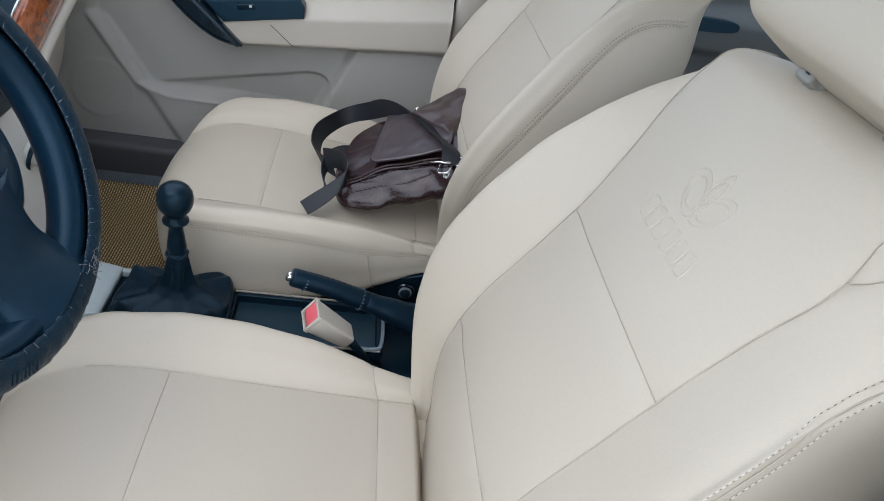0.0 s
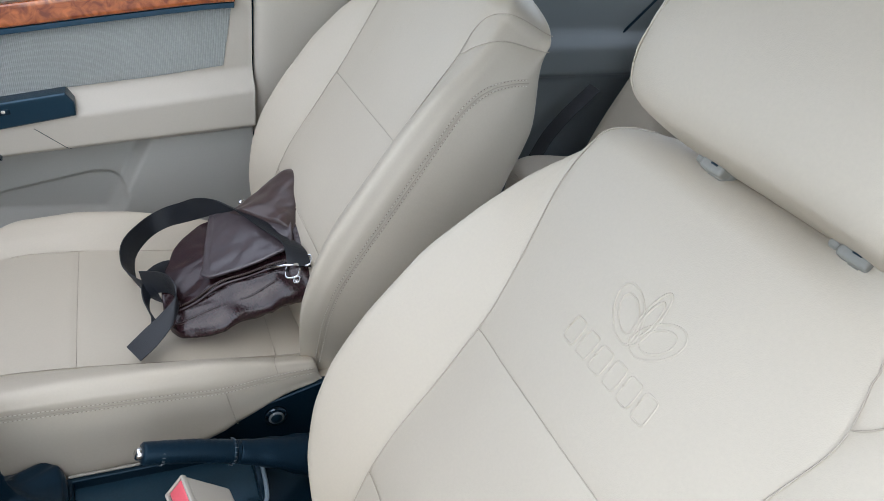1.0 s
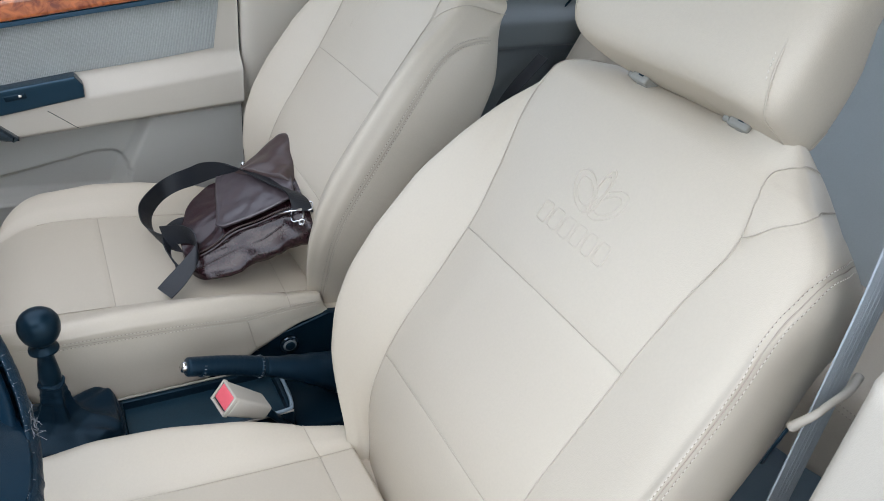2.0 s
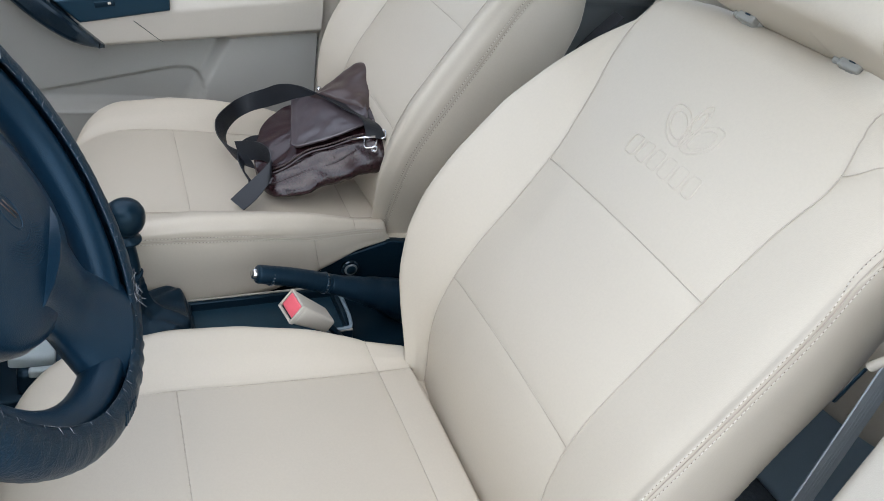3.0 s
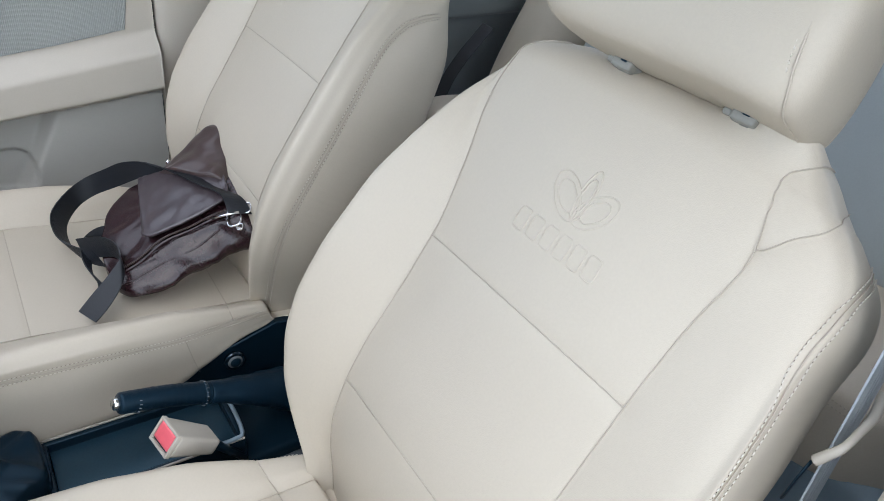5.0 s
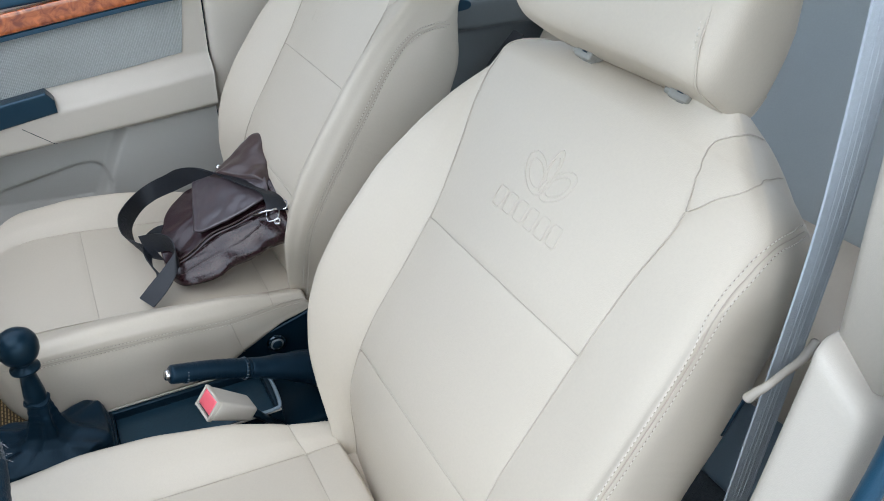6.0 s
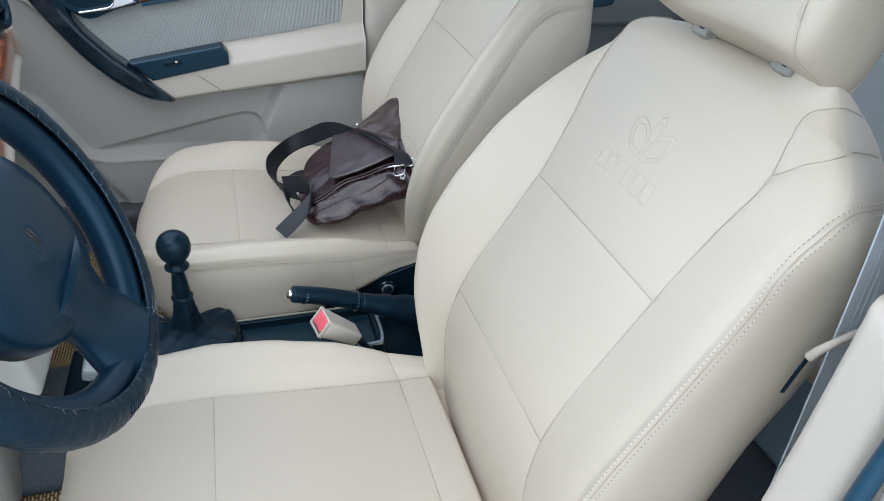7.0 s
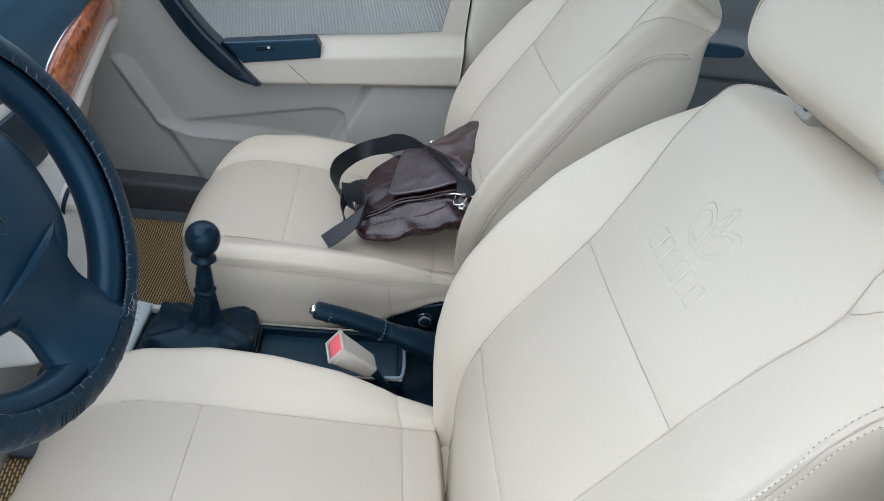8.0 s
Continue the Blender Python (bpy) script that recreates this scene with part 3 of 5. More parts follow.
def on_back(uv, surface):
    """Lifts (u, v) places onto the backrest's front."""
    out = []
    aa = np.linspace(0, 3, 120)
    for u, v in uv:
        q = surface(aa, np.ones(120), np.full(120, v))
        a = np.interp(abs(u), q[:, 0], aa)
        out.append(surface([a], [1.0 if u >= 0 else -1.0], [v])[0])
    return np.array(out)


def car_seat(label, origin, lean, slide, inner):
    """A front seat: cushion, backrest, headrest and their fittings; origin where cushion and backrest meet."""
    seat = thing("front_seat", label, "seat", pose(*origin), "front seats")
    rows = np.r_[np.linspace(-0.11, CUSH_TOP, 132, endpoint=False), CUSH_TOP + CUSH_CAP * np.sin(np.linspace(0, 1.47, 40))]
    seat_top = lambda a, side, y: cushion_surface(a, side, y, 0.0 if inner else 0.21)
    seams = cushion_seams(seat_top)
    p = skin(seat_top, rows, seams, 3.1)
    tilt = lambda q: np.asarray(q) + (0, slide, 0)
    cushion = part("cushion", loft("cushion", tilt(p), LEATHER), seat)
    for line in seams:
        part("seam", tube("seam", tilt(line)[::2] - (0, 0, 0.0012), 0.00065, SEAM, 5), cushion, "thin sewn seam")
    rows = np.r_[np.linspace(-0.10, BACK_TOP, 190, endpoint=False), BACK_TOP + BACK_CAP * np.sin(np.linspace(0, 1.47, 30))]
    surface = lambda a, side, v: back_surface(a, side, v, inner)
    seams = back_seams(surface, inner)
    p = skin(surface, rows, seams, 8.7)
    back = part("backrest", loft("backrest", leaned(p, lean), LEATHER), seat)
    for line in seams:
        part("seam", tube("seam", leaned(line - (0, 0, 0.0012), lean)[::2], 0.00065, SEAM, 5), back, "thin sewn seam")
    pairs, holes = [], []
    for s in (1, -1):
        for gap in ((-0.0058, 0.0058) if inner else (-0.0042, 0.0042)):
            line = beside(surface, [(q * s, v) for q, v in side_seam(s, inner)], gap)
            pairs += stitches(leaned(line, lean), 0)
            holes += stitches(leaned(line, lean), 0, 0.0056, 0.0078, 0.0016)
    part("hole_row", stitch_mesh("hole_row", holes, HOLES, 0.0006), back, "dark needle holes between the stitches", "stuff")
    part("stitching", stitch_mesh("stitching", pairs, STITCH, 0.00075), back, "double row of pale stitches", "stuff")
    pairs, holes = [], []
    for s in (1, -1):
        for gap in (-0.0046, 0.0046):
            line = beside(seat_top, [(6.0 * s, y) for y in np.linspace(-0.05, 0.44, 12)], gap)
            pairs += stitches(tilt(line), 0)
            holes += stitches(tilt(line), 0, 0.0056, 0.0078, 0.0016)
    part("hole_row", stitch_mesh("hole_row", holes, HOLES, 0.0006), cushion, "dark needle holes between the stitches", "stuff")
    part("stitching", stitch_mesh("stitching", pairs, STITCH, 0.0007), cushion, "double row of pale stitches", "stuff")
    for uv in emblem_lines():
        q = on_back(uv, surface)
        part("emblem_line", tube("emblem_line", leaned(q - (0, 0, 0.0004), lean), 0.0013 if inner else 0.0006, LEATHER, 6), back, "raised embossed outline")
    # headrest on two posts
    head = part("headrest", loft("headrest", leaned(headrest_skin(inner), lean), LEATHER), seat)
    for s in (1, -1):
        # the cover's side seam rises from the lower corner; a second one follows the lower rim
        turn = lambda deg: radians(deg if s < 0 else 180 - deg)
        rise = smooth_line([headrest_point(r, turn(q), inner) for r, q in ((8, 192), (9, 176), (11, 164), (14, 155), (17, 149), (22, 141), (28, 134), (36, 128), (50, 122), (62, 120))], 120)
        rise = rise + np.array((s * 0.0006, 0, 0.0006))
        rim = smooth_line([headrest_point(r, turn(q), inner) for r, q in ((8, 192), (11, 200), (16, 205), (20, 207), (26, 210))], 50)
        part("seam", tube("seam", leaned(rise, lean), 0.0011, LEATHER, 6), head, "piped headrest seam")
        part("seam", tube("seam", leaned(rim, lean), 0.0012, LEATHER, 6), head, "piped headrest seam")
        row = stitches(leaned(rise + np.array((-s * 0.0055, 0.001, 0.0008)), lean)[22:], 0, 0.0056)
        part("stitching", stitch_mesh("stitching", row, STITCH, 0.0009), head, "row of pale stitches", "stuff")
        if s * inner < 0:
            c = headrest_point(8, turn(190), inner)
            knot = smooth_line([c, c + (s * 0.001, -0.003, 0.001), c + (-s * 0.0005, -0.005, 0.001), c + (s * 0.001, -0.008, 0.0)], 14)
            part("knot", tube("knot", leaned(knot, lean), 0.0009, STITCH, 6), head, "tied thread end")
    for u in (0.056, -0.096):
        m = Matrix(((1, 0, 0), (0, math.cos(radians(lean)), -math.sin(radians(lean))), (0, math.sin(radians(lean)), math.cos(radians(lean))))).to_4x4()
        at = lambda du, v, n: Matrix.Translation(Vector(leaned((u + du, v, n), lean))) @ m
        guide = part("headrest_guide", rounded_box("headrest_guide", (0.027, 0.018, 0.014), GUIDEM, 0.004, 3, at(0, 0.652, 0.001)), seat, "pale plastic headrest guide, darkened by shade in its colour")
        part("collar", lathe("collar", [(0.0062, 0.010), (0.0105, 0.010), (0.0120, 0.006), (0.0120, -0.012), (0.0062, -0.012)], GUIDEM, 24, leaned(np.array(((1, 0, 0), (0, 0, 1), (0, 1, 0))), lean)), guide, "round post collar").matrix_basis = Matrix.Translation(Vector(leaned((u - 0.003, 0.656, -0.008), lean)))
        part("window", rounded_box("window", (0.008, 0.006, 0.002), BLACK, 0.0006, 2, at(-0.002, 0.653, 0.0078)), guide, "small dark release window")
        part("release_pin", rounded_box("release_pin", (0.011, 0.010, 0.010), GUIDEM, 0.004, 3, at(0.022, 0.653, -0.003)), guide, "rounded release pin")
        part("post", tube("post", leaned([(u, v, -0.02 + 0.3 * max(0, v - 0.65)) for v in np.linspace(0.60, 0.74, 6)], lean), 0.006, CHROME, 12), seat, "steel headrest post")
    # base under the cushion
    z0 = FLOOR_Z + 0.005 - origin[2]
    part("base", rounded_box("base", (0.40, 0.42, -0.16 - z0 + 0.03), BLACK, 0.012, 3, pose(0, 0.20, (z0 - 0.13) / 2)), seat, "black seat base and runners")
    return seat


driver_seat = car_seat("beige leatherette driver seat with embossed emblem and stitched seams", (-0.013, 0.030, 0.400), 32.0, 0.0, 1)
passenger_seat = car_seat("beige leatherette passenger seat with a brown bag on it", (0.716, -0.012, 0.441), 31.0, -0.02, 0)


# ---- passenger door ----
def door_relief(y, z):
    """How far the door trim stands out towards the seats."""
    y, z = np.asarray(y, float), np.asarray(z, float)
    low = 0.537 + 0.048 * (0.387 - y) / 0.46 + 0.92 * np.clip(y - 0.387, 0, 1)
    top = 0.640 + 0.074 * (0.45 - y) / 0.52
    arm = step(low - 0.010, low + 0.012, z) * (1 - step(top - 0.050, top - 0.004, z)) * (1 - step(0.42, 0.50, y))
    # long pocket with a soft lip under it
    lip = 0.392 + 0.045 * np.clip(y - 0.40, -0.4, 0.0) + 0.02 * step(0.55, 0.63, y)
    ptop = 0.478 - 0.22 * np.clip(y - 0.24, 0, 1)
    bend = np.clip((y - 0.545) / 0.06, 0, 1) ** 2 + np.clip((0.215 - y) / 0.04, 0, 1) ** 2
    mid, half = 0.5 * (lip + ptop), 0.5 * (ptop - lip) * np.sqrt(np.clip(1 - bend, 0, 1))
    pocket = 1 - step(half - 0.008, half + 0.002, abs(z - mid))
    pocket = np.where(bend < 1, pocket, 0)
    span = step(0.16, 0.20, y) * (1 - step(0.60, 0.63, y))
    edge = 0.128 + 0.48 * (0.549 - z)
    rib_y = 0.617 + 0.64 * (np.clip(z, 0.20, 0.56) - 0.389)
    ahead = step(-0.012, 0.012, y - rib_y)
    dent = (1 - step(low - 0.010, low + 0.004, z)) * step(edge - 0.010, edge + 0.018, y) * step(lip - 0.016, lip - 0.004, z) * (1 - ahead)
    rib = (1 - step(0.012, 0.028, abs(y - rib_y))) * step(0.37, 0.40, z) * (1 - step(0.535, 0.56, z))
    ridge = bell(z - (lip - 0.009), 0.007) * span
    speaker = np.hypot(y - 0.717, z - 0.373)
    return (0.034 * arm - 0.030 * dent - 0.014 * pocket + 0.007 * rib + 0.006 * ridge + 0.004 * (1 - step(0.30, 0.37, z)) - 0.010 * ahead * (1 - step(0.54, 0.64, z))
            + 0.002 * bell(speaker - 0.070, 0.004) + 0.0015 * (1 - step(0.064, 0.07, speaker)))


def passenger_door():
    door = thing("passenger_door", "beige passenger door trim with grey cloth and wood strip", "car door", pose(1.075, 0.3, 0.55))
    base = Matrix.Translation((-1.075, -0.3, -0.55))
    local = lambda me: (me.transform(base), me)[1]
    ys, zs = np.arange(-0.085, 0.93, 0.0042), np.arange(0.255, 0.960, 0.0042)
    yy, zz = np.meshgrid(ys, zs)
    x = 1.082 - door_relief(yy, zz)
    verts = np.stack([x, yy, zz], -1).reshape(-1, 3)
    n = len(verts)
    k, rws = len(ys), len(zs)
    faces = grid_faces(rws, k)
    rim = [i for i in range(k)] + [r * k + k - 1 for r in range(1, rws)] + [(rws - 1) * k + c for c in range(k - 2, -1, -1)] + [r * k for r in range(rws - 2, 0, -1)]
    verts = np.vstack([verts, [(1.13, verts[i][1], verts[i][2]) for i in rim]])
    faces += [(rim[i], rim[(i + 1) % len(rim)], n + (i + 1) % len(rim), n + i) for i in range(len(rim))]
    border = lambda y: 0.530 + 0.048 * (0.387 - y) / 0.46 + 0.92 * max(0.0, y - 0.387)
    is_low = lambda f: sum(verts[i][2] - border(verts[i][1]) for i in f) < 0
    def pieces(name, fs, mat, label):
        used = sorted({i for f in fs for i in f})
        at = {i: k for k, i in enumerate(used)}
        part(name, local(mesh_of(name, verts[used], [tuple(at[i] for i in f) for f in fs], mat)), door, label)
    pieces("armrest_panel", [f for f in faces if not is_low(f)], TRIM, "beige moulded armrest and upper trim")
    # Below the armrest border the shade is part of the panel's colour.
    pieces("lower_panel", [f for f in faces if is_low(f)], LOWER, "beige lower door panel with a pocket, shade put into its colour")
    top_line = [(0.80, 0.985), (0.735, 0.865), (0.660, 0.786), (0.609, 0.792), (0.465, 0.808), (0.30, 0.835), (0.10, 0.860), (-0.02, 0.868), (-0.085, 0.862), (-0.085, 1.03)]
    part("upper_panel", local(plate("upper_panel", top_line, 1.13, 0.062, DARK, 0.01)), door, "dark blue-grey upper door panel")
    cloth = [(0.575, 0.745), (0.525, 0.672), (0.480, 0.628), (0.35, 0.655), (0.262, 0.668), (0.10, 0.690), (-0.028, 0.712), (-0.048, 0.838), (0.10, 0.818), (0.28, 0.793), (0.422, 0.766)]
    part("cloth_panel", local(plate("cloth_panel", cloth, 1.13, 0.051, CLOTH, 0.003)), door, "stained grey ribbed cloth insert")
    wood_up = smooth_line([(0.470, 0.806), (0.36, 0.820), (0.20, 0.846), (0.08, 0.862), (0.0, 0.866), (-0.035, 0.858), (-0.052, 0.846)], 28)
    wood_low = smooth_line([(-0.050, 0.842), (0.02, 0.834), (0.20, 0.806), (0.36, 0.780), (0.424, 0.770)], 20)
    part("wood_strip", local(plate("wood_strip", np.vstack([wood_up, wood_low]), 1.13, 0.072, WOOD, 0.007)), door, "glossy burl wood strip")
    under = np.vstack([wood_low - (0, 0.002), wood_low[::-1] - (0, 0.012)])
    part("wood_edge", local(plate("wood_edge", under, 1.13, 0.066, DARK, 0.002)), door, "dark rim under the wood")
    outer = smooth_line([(0.660, 0.800), (0.646, 0.780), (0.612, 0.726), (0.562, 0.655), (0.510, 0.600), (0.455, 0.560), (0.412, 0.545), (0.382, 0.543)], 40)
    inner = smooth_line([(0.382, 0.548), (0.441, 0.603), (0.480, 0.638), (0.507, 0.663), (0.557, 0.722), (0.605, 0.798)], 36)
    part("pull_strip", local(plate("pull_strip", np.vstack([outer, inner]), 1.13, 0.100, GLOSS, 0.011)), door, "curved glossy black door pull")
    switch = [(0.470, 0.636), (0.262, 0.671), (0.248, 0.652), (0.248, 0.626), (0.425, 0.592)]
    plate_ob = part("switch_plate", local(plate("switch_plate", switch, 1.13, 0.088, NAVY, 0.006)), door, "dark blue window switch plate")
    part("switch", local(rounded_box("switch", (0.006, 0.040, 0.012), BLACK, 0.002, 2, pose(1.0435, 0.375, 0.634, -9.5))), plate_ob, "small window switch")
    part("switch_mark", local(rounded_box("switch_mark", (0.003, 0.006, 0.005), STITCH, 0.001, 2, pose(1.0400, 0.366, 0.637, -9.5))), plate_ob, "bright mark on the switch")
    bezel = smooth_line([(0.606, 0.786), (0.56, 0.800), (0.465, 0.806), (0.424, 0.770), (0.48, 0.752), (0.545, 0.734)], 40, True)
    bez = part("handle_bezel", local(plate("handle_bezel", bezel, 1.13, 0.066, NAVY, 0.006)), door, "dark recess of the door release")
    cup = smooth_line([(0.580, 0.776), (0.55, 0.790), (0.49, 0.792), (0.485, 0.775), (0.50, 0.765), (0.55, 0.758)], 30, True)
    part("cup", local(plate("cup", cup, 1.13, 0.068, BLACK, 0.001)), bez, "black hand recess")
    lever = np.vstack([smooth_line([(0.556, 0.752), (0.52, 0.757), (0.488, 0.764), (0.478, 0.784), (0.455, 0.792)], 20), smooth_line([(0.432, 0.770), (0.48, 0.756), (0.556, 0.746)], 14)])
    part("release_lever", local(plate("release_lever", lever, 1.13, 0.078, CHROME, 0.004)), bez, "chrome door release lever")
    part("gap_line", local(tube("gap_line", [(1.0825 - float(door_relief(y, z)), y, z) for y, z in zip(np.linspace(0.322, 0.262, 14), np.linspace(0.600, 0.552, 14))], 0.0009, BLACK, 6)), door, "fine joint in the armrest")
    return door


passenger_door()

# rear door of the passenger side, seen past the seat
def rear_door():
    ob = thing("rear_door", "grey rear door trim with a dark pull recess", "car door", pose(1.08, -0.7, 0.6))
    base = Matrix.Translation((-1.08, 0.7, -0.6))
    ys, zs = np.linspace(-1.22, -0.285, 110), np.linspace(0.25, 0.98, 80)
    yy, zz = np.meshgrid(ys, zs)
    ledge = 0.778 - 0.03 * (yy + 0.77)
    x = 1.10 - 0.035 * step(ledge - 0.10, ledge - 0.085, zz) * (1 - step(ledge - 0.02, ledge + 0.02, zz)) - 0.004 * step(0.5, 0.55, zz)
    me = mesh_of("trim_panel", np.stack([x, yy, zz], -1).reshape(-1, 3), grid_faces(80, 110), SLATE)
    me.transform(base)
    part("trim_panel", me, ob)
    me = plate("pull_recess", smooth_line([(-0.62, 0.765), (-0.74, 0.770), (-0.765, 0.755), (-0.74, 0.742), (-0.62, 0.738)], 30, True), 1.12, 0.062, DARK, 0.003)
    me.transform(base)
    part("pull_recess", me, ob, "dark pull recess with sky tint in its colour")
    me = tube("trim_joint", [(1.094, -0.991, 0.792), (1.094, -1.094, 0.904), (1.094, -1.15, 0.968)], 0.0035, BLACK, 8)
    me.transform(base)
    part("trim_joint", me, ob, "dark joint in the upper trim")
    return ob


rear_door()


def rear_belt():
    """The dark rear belt that hangs between the door and the bench."""
    ob = thing("seat_belt", "dark rear seat belt hanging beside the bench", "seat belt", pose(1.03, -0.85, 0.55))
    line = smooth_line([(1.034, -0.905, 0.675), (1.032, -0.87, 0.640), (1.03, -0.834, 0.604), (1.03, -0.795, 0.550), (1.02, -0.76, 0.49)], 40)
    me = ribbon("webbing", line, np.tile((0.9, 0.3, 0.2), (40, 1)), 0.036, 0.0016, WEB)
    me.transform(Matrix.Translation((-1.03, 0.85, -0.55)))
    part("webbing", me, ob)
    return ob


rear_belt()


# ---- pillars ----
def pillar(name, sign, y0, label):
    """A centre pillar trim: a wide lower cover and a narrower upper one that leans in."""
    ob = thing(name, label, "pillar", kind="structure")
    def ring(z, x, y, w, d, drop=0.0):
        th = np.linspace(0, 2 * np.pi, 56, endpoint=False)
        cu = np.sign(np.cos(th)) * abs(np.cos(th)) ** 0.34
        cn = np.sign(np.sin(th)) * abs(np.sin(th)) ** 0.34
        return np.stack([XM + sign * (x + w * cu), y + d * cn, z - drop * (w * cu + 0.5 * w)], 1)
    slope = 0.20 if sign < 0 else 0.0
    top = 0.838 if sign < 0 else 1.06
    low = [ring(z, (0.747 if sign < 0 else 0.755) + dx, y0 + slope * (0.85 - z), (0.037 if sign < 0 else 0.045) + dw, 0.100 + dw, (0.6 if sign < 0 else 0.0) * float(step(0.6, 0.83, z))) for z, dx, dw in ((0.18, 0.02, 0.0), (0.40, 0.015, 0.0), (0.70, 0.004, -0.002), (0.82, -0.004, -0.003), (top - 0.009, -0.005, -0.003), (top - 0.003, -0.0055, -0.0042), (top, -0.006, -0.0075), (top, -0.006, -0.016))]
    part("lower_cover", loft("lower_cover", low, TRIM), ob, "beige lower pillar cover")
    up = [ring(z, 0.742 - lean, y0 - 0.012 - (0.05 + slope) * (z - 0.85), 0.030 if sign < 0 else 0.034, 0.082) for z, lean in ((top - 0.015, 0.0), (1.5 * top - 0.5 * 0.84, 0.045) if sign > 0 else (1.0, 0.045), (1.19, 0.10), (1.33, 0.17))]
    part("upper_cover", loft("upper_cover", up, TRIM), ob, "beige upper pillar cover")
    return ob


pillar("pillar_driver", -1, -0.334, "beige plastic centre pillar trim beside the driver seat")
pillar("pillar_passenger", 1, -0.187, "beige plastic centre pillar trim beside the passenger seat")
seal_line = smooth_line([(-0.450, -0.09, 0.10), (-0.450, -0.145, 0.40), (-0.446, -0.200, 0.70), (-0.438, -0.232, 0.86), (-0.39, -0.275, 1.05), (-0.28, -0.33, 1.32)], 50)
tagged(part("door_seal", tube("door_seal", seal_line, 0.0085, DARK, 12)), "dark rubber door seal along the pillar", "seal", kind="structure")
body_line = smooth_line([(-0.512, -0.14, 0.0), (-0.512, -0.185, 0.40), (-0.500, -0.243, 0.70), (-0.482, -0.280, 0.86), (-0.43, -0.33, 1.05), (-0.32, -0.39, 1.32)], 50)
tagged(part("door_frame", tube("door_frame", body_line, 0.056, PAINT, 20)), "white painted door frame of the car body", "car body", kind="structure")


tagged(part("door_seal_passenger", tube("door_seal_passenger", smooth_line([(1.105, -0.090, 0.20), (1.10, -0.090, 0.55), (1.098, -0.092, 0.85), (1.03, -0.10, 1.10)], 30), 0.008, BLACK, 10)), "black rubber seal between door and pillar", "seal", kind="structure")


def seat_belt():
    ob = thing("seat_belt", "grey-beige seat belt webbing hanging beside the driver seat", "seat belt", pose(-0.35, -0.27, 0.73))
    base = Matrix.Translation((0.35, 0.27, -0.73))
    line = smooth_line([(-0.292, -0.262, 1.30), (-0.297, -0.284, 1.12), (-0.300, -0.301, 0.98), (-0.300, -0.311, 0.88), (-0.300, -0.313, 0.75), (-0.300, -0.313, 0.60), (-0.300, -0.312, 0.42), (-0.31, -0.30, 0.24)], 90)
    across = np.tile((0.06, -1.0, -0.02), (90, 1))
    me = ribbon("webbing", line, across, 0.046, 0.0014, BELTM)
    me.transform(base)
    web = part("webbing", me, ob)
    for q in (-0.0215, -0.008, 0.0, 0.008, 0.0215):
        me = ribbon("rib", line + np.array((0.06, -1.0, -0.02)) * q, across, 0.0040, 0.0019, BELTM)
        me.transform(base)
        part("rib", me, web, "woven rib of the webbing")
    loop = smooth_line([(-0.303, -0.266, 0.729), (-0.309, -0.267, 0.741), (-0.315, -0.272, 0.753), (-0.314, -0.292, 0.759), (-0.311, -0.318, 0.762), (-0.300, -0.352, 0.762)], 30)
    me = tube("belt_guide", loop, 0.0044 + 0.0006 * np.cos(np.linspace(0, 6, 30)), TRIM, 12)
    me.transform(base)
    part("belt_guide", me, ob, "beige plastic belt guide arm")
    me = tube("guide_strap", [(-0.300, -0.268, 0.724), (-0.298, -0.264, 0.705), (-0.296, -0.258, 0.678)], 0.0034, BLACK, 8, 0.4, (1, 0, 0))
    me.transform(base)
    part("guide_strap", me, ob, "short dark strap under the guide")
    return ob


seat_belt()


# ---- rear seat ----
def rear_seat():
    ob = thing("rear_seat", "beige leatherette rear bench with rounded side bolster", "seat", pose(0.354, -0.9, 0.45))
    base = Matrix.Translation((-0.354, 0.9, -0.45))
    def soft_block(name, cx, cy, cz, sx, sy, sz, rx, e=0.4, mat=LEATHER):
        th, ph = np.linspace(0, 2 * np.pi, 80, endpoint=False), np.linspace(-np.pi / 2 + 0.02, np.pi / 2 - 0.02, 50)
        pw = lambda q, k: np.sign(q) * abs(q) ** k
        v = np.array([[(sx * pw(math.cos(t), e) * math.cos(p) ** e, sy * pw(math.sin(t), e) * math.cos(p) ** e, sz * pw(math.sin(p), e)) for t in th] for p in ph])
        me = loft(name, v, mat)
        me.transform(base @ pose(cx, cy, cz, rx))
        return me
    part("cushion", soft_block("cushion", 0.354, -0.86, 0.44, 0.66, 0.25, 0.10, 6, 0.4, REARM2), ob, "beige-grey bench cushion")
    part("backrest", soft_block("backrest", 0.354, -1.16, 0.74, 0.50, 0.085, 0.32, 24, 0.4, REARM), ob, "leatherette bench back greyed by shade in its colour")
    edge = np.array([(x, -0.640, 0.520) for x in np.linspace(-0.22, 0.90, 120)])
    me = stitch_mesh("stitching", stitches(edge, 0, 0.006) + stitches(edge + (0, 0.008, -0.004), 0, 0.006), SEAM, 0.0009)
    me.transform(base)
    part("stitching", me, ob, "double stitched line along the cushion edge", "stuff")
    me = rounded_box("base", (1.30, 0.44, 0.27), SLATE2, 0.03, 4, base @ pose(0.354, -0.865, 0.285))
    part("base", me, ob, "base under the bench, blue shade in its colour")
    part("side_bolster", soft_block("side_bolster", 0.945, -1.06, 0.70, 0.085, 0.085, 0.33, 27, 0.6), ob)
    part("side_bolster", soft_block("side_bolster", -0.235, -1.06, 0.70, 0.085, 0.085, 0.33, 27, 0.6), ob)
    return ob


